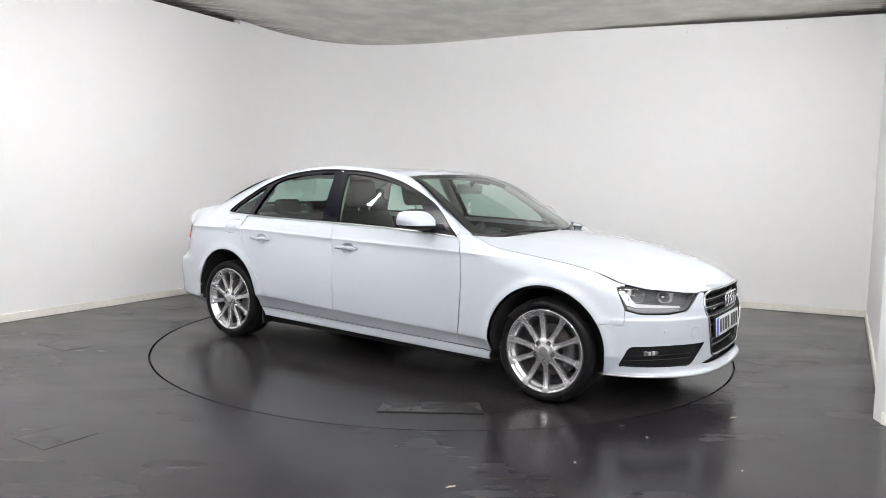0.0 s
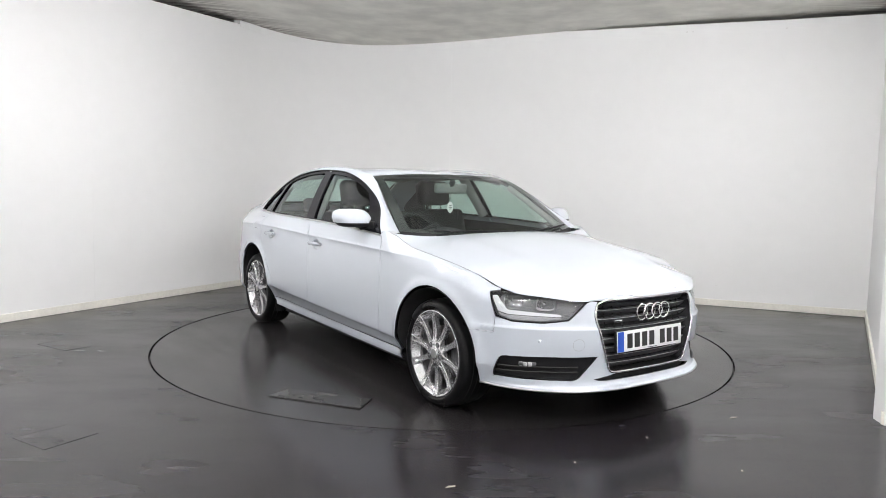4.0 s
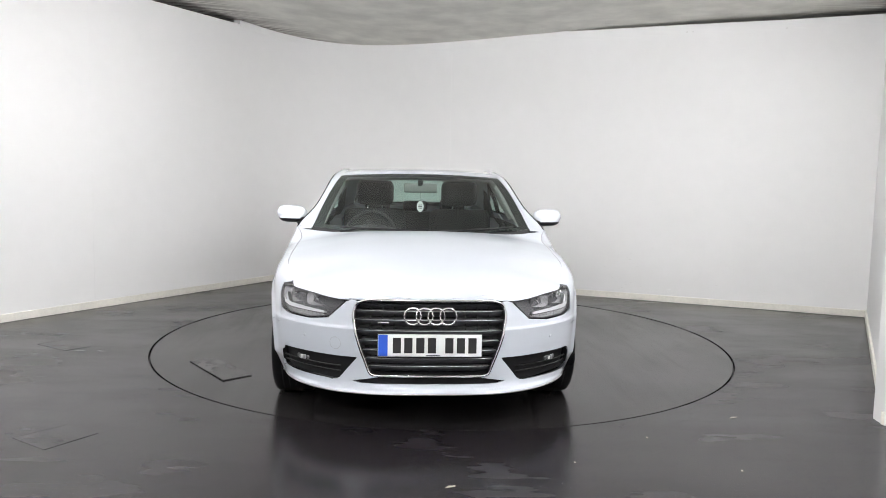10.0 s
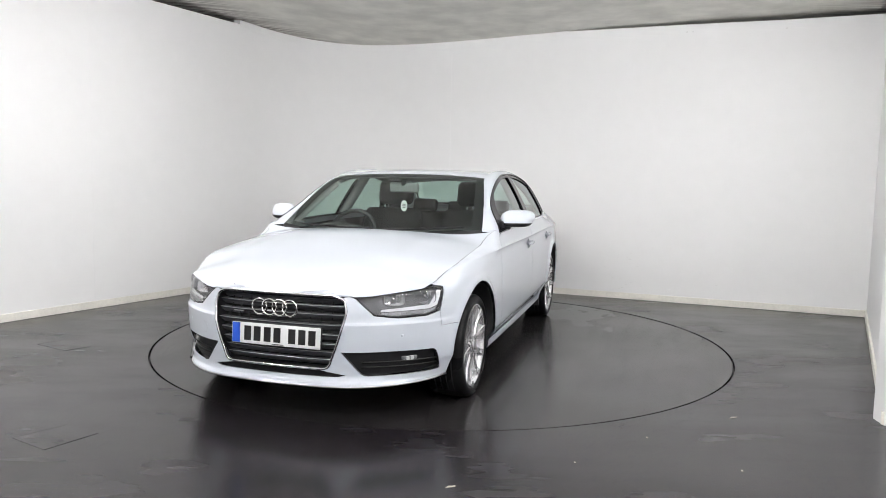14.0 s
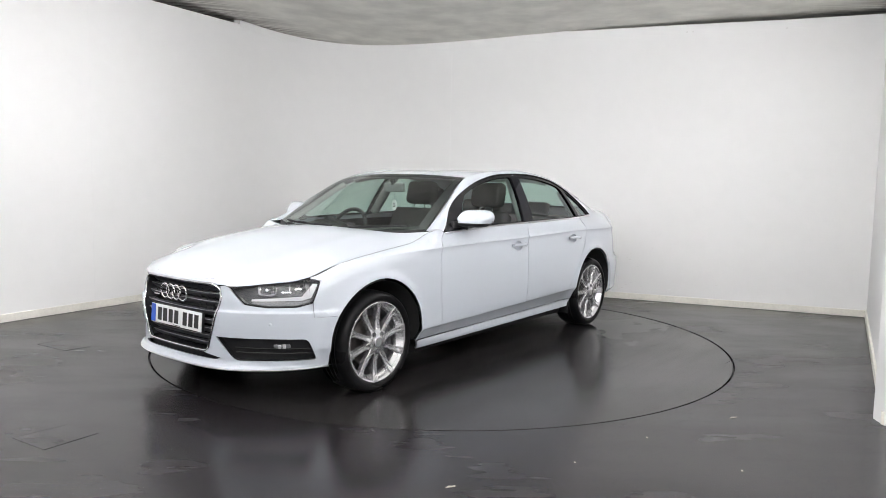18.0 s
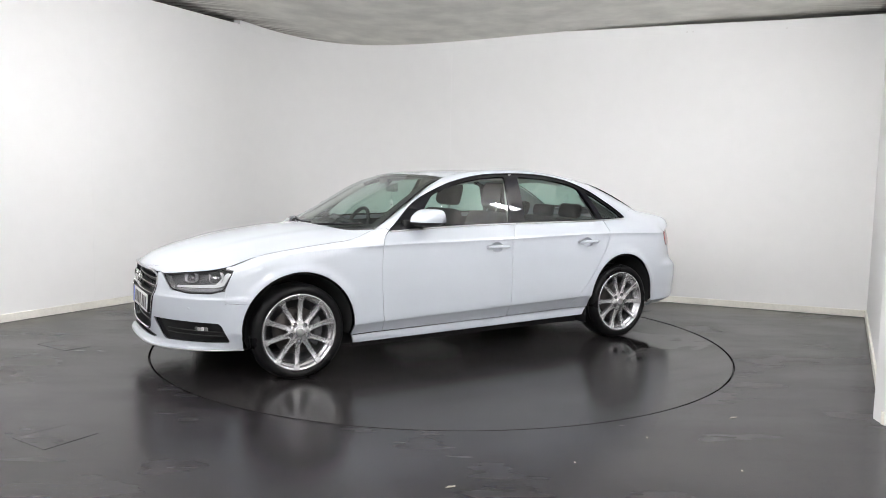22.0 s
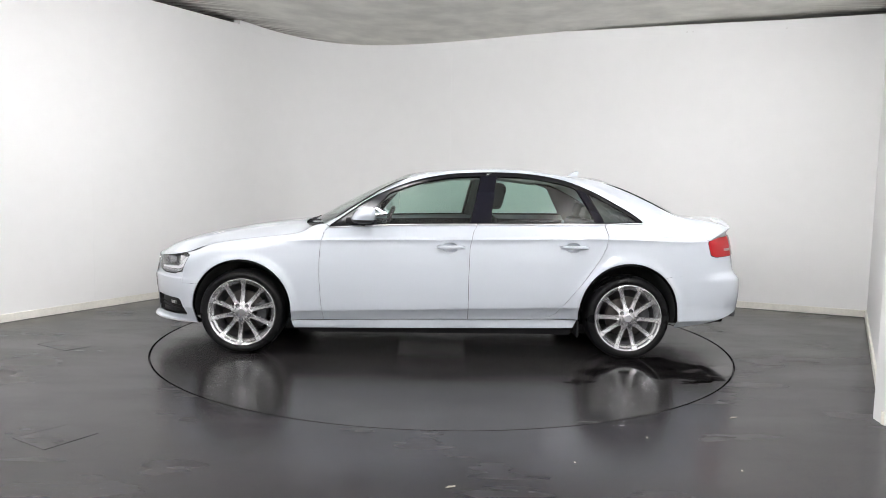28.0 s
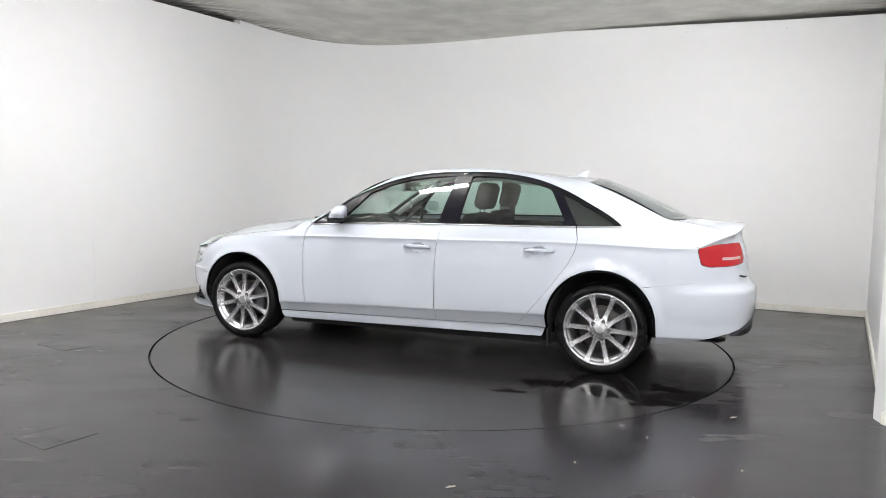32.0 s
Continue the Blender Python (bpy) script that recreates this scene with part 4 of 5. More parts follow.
        cap = rounded([(qx(-1.262), 0.944), (qx(-1.40), 0.947), (qx(-1.448), 0.842), (qx(-1.305), 0.838)], 0.022)
        holes = [cap] if side < 0 else []
        rq = sheet("rear_quarter", unlevel(dense(by_x(quarter + qtop), 0.03)), creased, M_PAINT, car, holes=[unlevel(h) for h in holes], step=0.035, side=side, cuts=CREASES)
        if side < 0:
            sheet("fuel_flap", shrink(cap, 0.0022), skin, M_PAINT, rq, step=0.04, side=side, fold=0.01)
            sheet("flap_joint", cap, skin, M_SEAM, rq, step=0.08, side=side, fold=0, lift=-0.011)
        # cabin side: pillar, roof rail and rear pillar in one bow
        rows = []

        def bow(u):
            x0, z0 = dlo_x(u), dlo_z(u)
            a = flank(x0, z0)
            c = Vector((in_x(u), in_y(u), in_z(u)))
            tan = Vector((dlo_x(u + 0.01) - dlo_x(u - 0.01), 0, dlo_z(u + 0.01) - dlo_z(u - 0.01))).normalized()
            nx, nz = tan.z, -tan.x
            if nz < 0 and u > 0.1:
                nx, nz = -nx, -nz
            if u <= 0.1:
                nx, nz = abs(nx), abs(nz)
            up = flank(x0 + nx * 0.02, z0 + nz * 0.02)
            dn = (up - a).normalized()
            b = a + dn * (c - a).length * 0.36
            return lambda t: (1 - t) ** 2 * a + 2 * t * (1 - t) * b + t * t * c
        rows = [[bow(u)(float(t)) for t in np.linspace(0, 1, 10)] for u in np.linspace(0, 1, 60)]
        pillar_foot = bow(1.0)
        corner = []
        for t in np.linspace(0, 1, 10):
            a = bow(0.0)(float(t))
            x0 = 0.790 + 0.088 * float(t)
            b = skin(qx(x0), hood_seam_z(x0) - 0.004)
            corner.append([a.lerp(b, float(k)) for k in np.linspace(0, 1, 5)])
        corner_rows = corner
        rail = ruled("roof_rail", rows, M_PAINT, car, side, flip=True)
        ruled("pillar_base", corner_rows, M_PAINT, rail, side)
        # shoulder that rolls over to the boot
        us = np.linspace(0, 1, 24)
        kx = cubic([0, 0.3, 0.5, 0.75, 1], [-1.508, -1.80, -1.96, -2.11, LID_CORNER.x])
        ky = cubic([0, 0.3, 0.5, 0.75, 1], [0.742, 0.620, 0.632, 0.624, LID_CORNER.y])
        kz = cubic([0, 0.3, 0.5, 0.75, 1], [1.002, 1.046, 1.022, 0.994, LID_CORNER.z])
        bx = cubic([0, 0.3, 0.45, 0.6], [-1.520, -1.80, -1.92, -2.018])
        crease = tail_crease()
        topz = spline([-2.018, -1.96, -1.9, -1.8, -1.65, -1.52], [0.8715, 0.915, 0.938, 0.952, 0.966, 0.990])
        rows = []
        for u in us:
            x0 = bx(min(u, 0.6))
            a = skin(qx(x0), topz(x0))
            dn = (a - skin(qx(x0), topz(x0) - 0.02)).normalized()
            if u > 0.6:
                a = crease((u - 0.6) / 0.4)
            c = pillar_foot(float(u / 0.3)) if u < 0.3 else Vector((kx(u), LID_Y(kx(u)), LID_Z(kx(u))))
            k = (c - a).length
            b = a + dn * k * 0.5
            lean = smooth01(0.45, 0.65, u)
            b = b.lerp((a + c) / 2 + Vector((0, 0.06 * k, 0.16 * k)), lean)
            rows.append([(1 - t) ** 2 * a + 2 * t * (1 - t) * b + t * t * c for t in np.linspace(0, 1, 9)])
        ruled("rear_shoulder", rows, M_PAINT, rq, side, flip=True)
        # sill
        outline = [(1.046, 0.248), (1.03, 0.194), (0.0, 0.207), (-1.005, 0.220), (-1.030, 0.279), (-0.80, 0.283), (-0.233, 0.270), (0.814, 0.252)]
        sl = sheet("sill", dense(by_x(outline), 0.05), lambda q, z: skin(q, z) + Vector((0, (1 if q > 0 else -1) * (0.020 * (1 - smooth01(0.215, 0.266, z)) + 0.003), 0)), M_PAINT, car, step=0.03, side=side)
        under = [(1.03, 0.188), (-1.005, 0.214), (-1.0, 0.150), (1.0, 0.140)]
        sheet("sill_lower", dense(by_x(under), 0.08), skin, M_BLACK, sl, step=0.08, side=side, lift=-0.03)
        # window surround, panes and belt strip
        top = [(dlo_x(u), dlo_z(u)) for u in np.linspace(0, 1, 46)]
        low = [(x, belt_z(x) + 0.001) for x in np.linspace(-1.505, 0.772, 30)]
        dlo = top + low[1:-1]

        def under_top(x, drop):
            us2 = np.linspace(0, 1, 300)
            k = int(np.argmin([abs(dlo_x(u) - x) for u in us2]))
            return dlo_z(us2[k]) - drop
        fw = [(0.565, belt_z(0.565) + 0.007)] + [(x, under_top(x, 0.026)) for x in np.linspace(0.36, -0.315, 16)] + [(-0.238, belt_z(-0.25) + 0.007)] + [(x, belt_z(x) + 0.007) for x in np.linspace(-0.15, 0.45, 8)]
        rw = [(-0.385, belt_z(-0.385) + 0.007), (-0.436, under_top(-0.436, 0.026))] + [(x, under_top(x, 0.028)) for x in np.linspace(-0.5, -1.02, 12)] + [(-1.155, belt_z(-1.15) + 0.007)] + [(x, belt_z(x) + 0.007) for x in np.linspace(-1.05, -0.5, 8)]
        qw = [(-1.220, belt_z(-1.22) + 0.007)] + [(x, under_top(x, 0.024)) for x in np.linspace(-1.105, -1.425, 8)] + [(-1.468, belt_z(-1.46) + 0.007), (-1.35, belt_z(-1.35) + 0.007)]
        fw, rw, qw = rounded(fw, [0.01] + [0] * 15 + [0.03] + [0.012] + [0] * 8, 4), rounded(rw, [0.02, 0.03] + [0] * 11 + [0.03, 0.02] + [0] * 8, 4), rounded(qw, 0.008, 3)
        sheet("window_surround", dlo, flank, M_TRIM, car, holes=[fw, rw, qw], step=0.05, side=side, lift=-0.002, fold=0.02, label="black window surround")
        for w, door, label in ((fw, fd, ""), (rw, rd, ""), (qw, rq, "")):
            pane = sheet("window", [tuple(q) for q in shrink(w, -0.004)], flank, M_GLASS, door, step=0.09, side=side, lift=-0.010, fold=0, label="green-tinted side glass")
            pane.visible_shadow = False
        # dark panel added behind the quarter glass so that the pane reads dark
        sheet("quarter_lining", [tuple(q) for q in shrink(qw, -0.03)], flank, M_DASH, rq, step=0.12, side=side, lift=-0.06, fold=0, label="dark inner pillar panel added behind the quarter glass")
        # glossy middle pillar
        pil = [(-0.246, belt_z(-0.25) + 0.010), (-0.322, under_top(-0.33, 0.028)), (-0.432, under_top(-0.43, 0.028)), (-0.380, belt_z(-0.38) + 0.010)]
        sheet("middle_pillar", dense(pil, 0.04), flank, M_GLOSSB, car, step=0.06, side=side, lift=0.0015, fold=0.006, label="gloss black door pillar cover")
        cp = [(-1.158, belt_z(-1.15) + 0.010), (-1.028, under_top(-1.03, 0.036)), (-1.085, under_top(-1.09, 0.030)), (-1.216, belt_z(-1.2) + 0.010)]
        sheet("rear_door_post", dense(cp, 0.04), flank, M_GLOSSB, rd, step=0.06, side=side, lift=0.0015, fold=0.006, label="gloss black window post")
        for k, xs in ((fd, np.linspace(0.765, -0.288, 24)), (rd, np.linspace(-0.296, -1.218, 20)), (rq, np.linspace(-1.226, -1.515, 8))):
            path = []
            for x in xs:
                q = flank(x, belt_z(x) - 0.006)
                path.append((q.x, side * (q.y + 0.002), q.z))
            tube("belt_strip", path, 0.0065, M_SATIN, k, 8, label="bright belt strip")
        # trim bead along the upper window edge
        path = []
        for u in np.linspace(0.005, 0.995, 60):
            q = flank(dlo_x(u), dlo_z(u) - 0.003)
            path.append((q.x, side * (q.y + 0.001), q.z))
        tube("window_bead", path, 0.0055, M_TRIM, car, 6)
        # door cards seen through the glass
        card = [(0.80, 0.30), (0.80, 0.93), (0.0, 0.962), (-0.9, 0.975), (-1.2, 0.98), (-1.05, 0.60), (-0.85, 0.30)]
        sheet("door_lining", dense(by_x(card), 0.08), skin, M_DASH, car, step=0.12, side=side, lift=-0.075, fold=0)
        # headlamp
        build_headlamp(car, lamp, side)
        # door mirror
        build_mirror(fd, side)
    return rows


def build_headlamp(car, lamp, side):
    root = sheet("headlight", shrink(lamp, 0.001), skin, M_LENS, car, step=0.03, side=side, lift=0.0, fold=0, label="clear headlight with chrome reflectors")
    root.visible_shadow = False
    sheet("housing", lamp, skin, M_LAMPG, root, step=0.05, side=side, lift=-0.055, fold=0)
    hollow("housing_wall", lamp, 0.056, M_LAMPG, root, side)
    sheet("seal", lamp, skin, M_BLACK, root, holes=[shrink(lamp, 0.004)], step=0.05, side=side, lift=-0.0015, fold=0.01)
    # daytime strip along the foot and up the outer edge, a ribbed indicator below it
    strip = rounded([(qx(1.826), 0.692), (qx(1.850), 0.697), (qf(0.755), 0.622), (qf(0.55), 0.606), (qf(0.545), 0.594), (qf(0.64), 0.596), (qf(0.755), 0.600), (qx(1.862), 0.614)], 0.005, 3)
    sheet("daytime_strip", strip, skin, M_DRL, root, step=0.03, side=side, lift=-0.012, fold=0.02, label="bright daytime light strip")
    turn = rounded([(qx(1.864), 0.606), (qf(0.755), 0.596), (qf(0.64), 0.592), (qf(0.55), 0.589), (qf(0.545), 0.581), (qf(0.62), 0.571), (qf(0.735), 0.573), (qx(1.872), 0.592)], 0.004, 3)
    sheet("indicator", turn, skin, M_TURN, root, step=0.03, side=side, lift=-0.016, fold=0.02, label="ribbed grey indicator strip")
    for k in range(9):
        y0 = 0.56 + k * 0.023
        p0, p1 = skin(qf(y0), 0.577), skin(qf(y0 + 0.002), 0.592)
        tube("strip_rib", [(p0.x - 0.015, side * p0.y, p0.z), (p1.x - 0.015, side * p1.y, p1.z)], 0.0022, M_LAMP, root, 5)
    # two squarish reflector bowls with fluted backs
    for y0, z0, w, h in ((0.742, 0.660, 0.062, 0.040), (0.612, 0.652, 0.056, 0.034)):
        q = skin(qf(y0), z0)
        m = Matrix.Translation((q.x - 0.020, side * (q.y - 0.016), q.z)) @ pose(0, 0, 0, 0, 0, -90 + side * 22)
        rows = []
        for f, dep in ((1.0, 0.0), (0.97, -0.006), (0.88, -0.022), (0.66, -0.040), (0.36, -0.048), (0.15, -0.050)):
            ring = []
            for j in range(49):
                t = 2 * math.pi * j / 48
                c, sn = math.cos(t), math.sin(t)
                flute = 1 + 0.03 * math.cos(12 * t) * (1 - f)
                ring.append(m @ Vector((math.copysign(abs(c) ** 0.55, c) * w * f * flute, dep, math.copysign(abs(sn) ** 0.6, sn) * h * f * flute)))
            rows.append(ring)
        bowl = ruled("reflector", rows, M_LAMP, root, 1)
        lathe("bulb", [(0.0005, -0.010), (0.007, -0.012), (0.010, -0.024), (0.010, -0.048)], 16, M_CHROME, bowl, m)
        for k in (-2, -1, 1, 2):
            x0 = w * 0.24 * k
            tube("flute", [m @ Vector((x0, -0.030 + 0.006 * abs(k), -h * 0.72)), m @ Vector((x0, -0.044 + 0.007 * abs(k), 0)), m @ Vector((x0, -0.030 + 0.006 * abs(k), h * 0.72))], 0.0026, M_CHROME, bowl, 6)


def build_mirror(door, side):
    root = new("door_mirror")
    root.parent = door
    root["label"] = "white door mirror with black foot"
    n, k = 28, 14

    def shell(lo, hi, grow=0.0):
        rows = []
        for i in range(k + 1):
            t = lo + (hi - lo) * i / k
            ring = []
            for j in range(n + 1):
                a = 2 * math.pi * j / n
                c, s = math.cos(a), math.sin(a)
                ey = math.copysign(abs(c) ** 0.55, c)
                ex = math.copysign(abs(s) ** 1.0, s)
                rr = max(0.0, math.cos(t)) ** 0.54
                zz = math.copysign(abs(math.sin(t)) ** 0.85, math.sin(t)) * (0.072 if t > 0 else 0.048)
                # rounder outside, flat towards the rear, bowed towards the front
                low = 1 - smooth01(-0.03, 0.06, zz)
                fx = ex * (0.066 + 0.030 * low if ex > 0 else 0.050)
                y = 0.925 + ey * 0.116 * rr * (1 - 0.10 * (zz < 0)) + zz * 0.10
                # the outer end sweeps back
                x = 0.505 + fx * rr - 0.012 * math.sin(t) - 0.36 * (y - 0.925)
                ring.append(Vector((x, y, 1.012 + zz)))
            rows.append(ring)
        return rows
    ruled("mirror_cap", shell(-0.32, math.pi / 2), M_PAINT, root, side, flip=True)
    ruled("mirror_bowl", shell(-math.pi / 2, -0.325), M_BLACK, root, side, flip=True)
    # glass, looking backwards
    pts = [(0.458 - 0.36 * 0.094 * math.cos(2 * math.pi * j / 24), 0.925 + 0.094 * math.cos(2 * math.pi * j / 24), 1.014 + 0.048 * math.copysign(abs(math.sin(2 * math.pi * j / 24)) ** 0.8, math.sin(2 * math.pi * j / 24))) for j in range(24)]
    raw("mirror_pane", [(x, side * y, z) for x, y, z in pts] + [(0.462, side * 0.925, 1.014)], [(i, (i + 1) % 24, 24) for i in range(24)], M_MIRROR, root, False, "silvered mirror glass")
    # foot
    tube("mirror_foot", [(0.57, side * 0.775, 0.958), (0.555, side * 0.82, 0.962), (0.52, side * 0.865, 0.968)], 0.024, M_BLACK, root, 10, flat=1.5)
    q = flank(0.60, 0.985)
    box("mirror_mount", (-0.055, -0.012, -0.028), (0.06, 0.012, 0.022), M_BLACK, root, 0.008, Matrix.Translation((q.x, side * (q.y + 0.004), q.z)))
    # repeater
    box("repeater", (-0.008, -0.04, -0.004), (0.008, 0.04, 0.004), M_LENS, root, 0.003, Matrix.Translation((0.584, side * 0.925, 0.999)) @ pose(0, 0, 0, 0, 0, side * 20))


def build_front(car):
    # bumper with a notch for the grille
    half = [(qx(ARCH_F[0] + ARCH_F[2] * math.cos(radians(SEAM_A))), SEAM_Z - 0.001), (qx(1.852), SEAM_Z - 0.001), (qx(1.855), 0.583), (qf(0.74), 0.562), (qf(0.62), 0.558), (qf(0.515), 0.574), (qf(0.428), 0.662), (qf(0.40), 0.672), (qf(0.372), 0.668), (qf(0.394), 0.600), (qf(0.352), 0.440), (qf(0.300), 0.312), (qf(0.27), 0.292)]
    low = [(qx(1.76), 0.218), (qx(1.764), 0.29)] + [(qx(x), z) for x, z in arc(ARCH_F, -5, SEAM_A - 0.6, 8)]
    right = [(-q, z) for q, z in half][::-1]
    lower_edge = [(-qx(1.76), 0.218), (-qf(0.70), 0.212), (-qf(0.45), 0.212), (0.0, 0.212), (qf(0.45), 0.212), (qf(0.70), 0.212)]
    outline = half + right + [(-q, z) for q, z in low[::-1]] + lower_edge[1:] + low
    fog = rounded([(qf(0.360), 0.388), (qf(0.60), 0.388), (qf(0.775), 0.384), (qf(0.803), 0.262), (qf(0.465), 0.260)], [0.008, 0.02, 0.03, 0.02, 0.03])
    fog_r = [(-q, z) for q, z in fog]
    slot = rounded([(-0.39, 0.266), (-0.25, 0.290), (0.25, 0.290), (0.39, 0.266), (0.35, 0.256), (-0.35, 0.256)], 0.008)
    bumper = sheet("front_bumper", dense(outline, 0.035), skin, M_PAINT, car, holes=[dense(fog, 0.04), dense(fog_r, 0.04), dense(slot, 0.05)], step=0.03, fold=0.012, cuts=(0.2135, 0.2175, 0.222, 0.2255, 0.229, 0.2325, 0.238, 0.247, 0.262, 0.526, 0.532, 0.538, 0.545, 0.552))
    sheet("slot_mesh", shrink(slot, -0.006), skin, M_BLACK, bumper, step=0.08, lift=-0.03, fold=0)
    lip = [(q, 0.197) for q in np.linspace(-qx(1.76), qx(1.76), 60)]
    tube("lip_strip", [skin(q, 0.214) + Vector((-0.004, 0, -0.003)) for q, z in lip], 0.0055, M_SATIN, bumper, 8, label="dull silver lower lip strip")
    rows = [[skin(q, 0.212) - Vector((0.01, 0, 0)), Vector((skin(q, 0.212).x * 0.86, skin(q, 0.212).y * 0.9, 0.185))] for q, z in lip]
    ruled("under_tray", rows, M_LINER, bumper)
    for side in SIDES:
        fg = sheet("fog_grille", shrink(fog, -0.002), skin, M_BLACK, bumper, step=0.05, side=side, lift=-0.034, fold=0, label="black fog lamp grille")
        hollow("fog_wall", fog, 0.036, M_BLACK, fg, side)
        for z0 in (0.298, 0.324):
            path = [skin(qf(y), z0 + 0.01 * (0.75 - y)) for y in np.linspace(0.46 if z0 < 0.33 else 0.435, 0.785, 10)]
            tube("fog_slat", [(p.x - 0.024, side * (p.y - 0.010), p.z) for p in path], 0.0045, M_LINER, fg, 6)
        q = skin(qf(0.675), 0.340)
        m = Matrix.Translation((q.x - 0.026, side * (q.y - 0.018), q.z)) @ pose(0, 0, 0, 0, 0, side * 42)
        lampb = box("fog_lamp", (-0.02, -0.046, -0.010), (0.002, 0.046, 0.010), M_LAMPG, fg, 0.006, m, "small bright fog lamp")
        for k in range(4):
            box("fog_facet", (0.0, -0.046 + k * 0.024, -0.013), (0.010, -0.026 + k * 0.024, 0.011 - 0.003 * (k % 2)), M_LAMP, lampb, 0.003, m @ pose(0, 0, 0, 0, 8 - 6 * k, 14 * k - 20))
        # parking sensor and tow cap
        for y0, z0, r in ((0.635, 0.470, 0.011),):
            q, e = skin(qf(y0), z0), skin(qf(y0 - 0.01), z0)
            yaw = math.degrees(math.atan2(skin(qf(y0 + 0.01), z0).y - e.y, skin(qf(y0 + 0.01), z0).x - e.x)) - 180
            m = Matrix.Translation((q.x, side * q.y, q.z)) @ pose(0, 0, 0, 0, 0, yaw if side > 0 else -yaw - 180)
            lathe("parking_sensor", [(0.0005, 0.0012), (r - 0.003, 0.0012), (r - 0.002, -0.001), (r, -0.001), (r, 0.0008), (r + 0.001, -0.002)], 20, M_PAINT, bumper, m)
    disc = ellipse(-qf(0.47), 0.452, 0.030, 0.030, 28)
    sheet("cap_joint", shrink(disc, -0.0012), skin, M_PALEP, bumper, step=0.03, lift=0.0006, fold=0)
    sheet("tow_cap", disc, skin, M_PAINT, bumper, step=0.03, lift=0.0012, fold=0.002)

    # grille
    grille = new("grille")
    grille.parent = car
    grille["label"] = "dark radiator grille in a chrome frame"
    ring = rounded([(qf(-0.325), 0.677), (qf(0.325), 0.677), (qf(0.376), 0.657), (qf(0.390), 0.600), (qf(0.348), 0.440), (qf(0.300), 0.306), (qf(0.270), 0.297), (qf(-0.270), 0.297), (qf(-0.300), 0.306), (qf(-0.348), 0.440), (qf(-0.390), 0.600), (qf(-0.376), 0.657)], [0.03, 0.03, 0.02, 0.03, 0.05, 0.02, 0.02, 0.02, 0.02, 0.05, 0.03, 0.02], 5)
    ring = dense(ring, 0.03)
    tube("grille_frame", [skin(q, z) + Vector((0.002 + 0.009 * smooth01(0.645, 0.673, z), 0, 0)) for q, z in ring], 0.0070, M_FRAME, grille, 10, closed=True, label="chrome grille frame")
    sheet("grille_backing", ring, skin, M_LINER, grille, step=0.06, lift=-0.07, fold=0)
    hollow("grille_wall", ring, 0.071, M_BLACK, grille, 1)

    def half_w(z):
        return float(np.interp(z, [0.297, 0.306, 0.44, 0.60, 0.668, 0.694], [0.272, 0.300, 0.348, 0.390, 0.378, 0.325]))
    for z0 in (0.655, 0.618, 0.573, 0.522, 0.471, 0.422, 0.380, 0.340):
        w = half_w(z0) - 0.006
        path = [skin(qf(y), z0) for y in np.linspace(-w, w, 20)]
        path = [p + Vector((-0.022, 0, 0)) for p in path]
        rows = [[p + Vector((-0.012, 0, 0.0035)), p + Vector((-0.006, 0, 0.0)), p + Vector((-0.012, 0, -0.012)), p + Vector((-0.034, 0, -0.030)), p + Vector((-0.050, 0, -0.030)), p + Vector((-0.045, 0, 0.002)), p + Vector((-0.012, 0, 0.0035))] for p in path]
        sl = ruled("grille_slat", rows, M_GREYP, grille, smooth=False)
        if z0 < 0.65:
            tube("slat_edge", [p + Vector((-0.008, 0, 0.001)) for p in path], 0.0023, M_SATIN, sl, 6, label="bright slat edge")
    for y0 in (-0.30, -0.24, -0.18, 0.18, 0.24, 0.30):
        a, b = skin(qf(y0), 0.680), skin(qf(y0), 0.50)
        tube("grille_rib", [a + Vector((-0.045, 0, 0)), b + Vector((-0.045, 0, 0))], 0.003, M_BLACK, grille, 6)
    # emblem: four linked rings
    em = new("emblem")
    em.parent = grille
    em["label"] = "four linked chrome rings"
    for k in range(4):
        y0 = -0.0885 + 0.059 * k
        path = [(skin(qf(y0), 0.60).x + 0.012, y0 + 0.0415 * math.cos(2 * math.pi * j / 40), 0.602 + 0.0415 * math.sin(2 * math.pi * j / 40)) for j in range(40)]
        tube("emblem_ring", path, 0.0058, M_CHROME, em, 10, closed=True, flat=0.8)
    box("badge", (2.180, -0.262, 0.558), (2.192, -0.205, 0.569), M_CHROME, grille, 0.002, label="tiny chrome badge bar")
    # number plate with plain bars
    plate = box("number_plate", (0, -0.26, -0.0555), (0.006, 0.26, 0.0555), M_PLATE, car, 0.002, pose(2.208, 0, 0.4535, 0, -3.5, 0), "white number plate with dark bars")
    mp = pose(2.208, 0, 0.4535, 0, -3.5, 0)
    box("plate_holder", (-0.016, -0.262, -0.0575), (0.0, 0.262, 0.0575), M_BLACK, plate, 0.002, mp)
    box("plate_band", (0.0055, -0.257, -0.0525), (0.0068, -0.211, 0.0525), M_PBLUE, plate, 0, mp, "blue end band")
    for y0 in (-0.165, -0.108, -0.048, 0.010, 0.097, 0.155, 0.213):
        box("plate_bar", (0.0055, y0 - 0.0205, -0.0385), (0.0068, y0 + 0.0205, 0.0385), M_PCHAR, plate, 0, mp)
    box("plate_foot_mark", (0.0055, -0.02, -0.0515), (0.0066, 0.05, -0.0475), M_GREYP, plate, 0, mp)
    for y0 in (-0.198, 0.243):
        lathe("plate_screw", [(0.0005, 0.008), (0.004, 0.0078), (0.0045, 0.006)], 10, M_PLATE, plate, mp @ pose(0, y0, 0.042, 0, 0, -90))
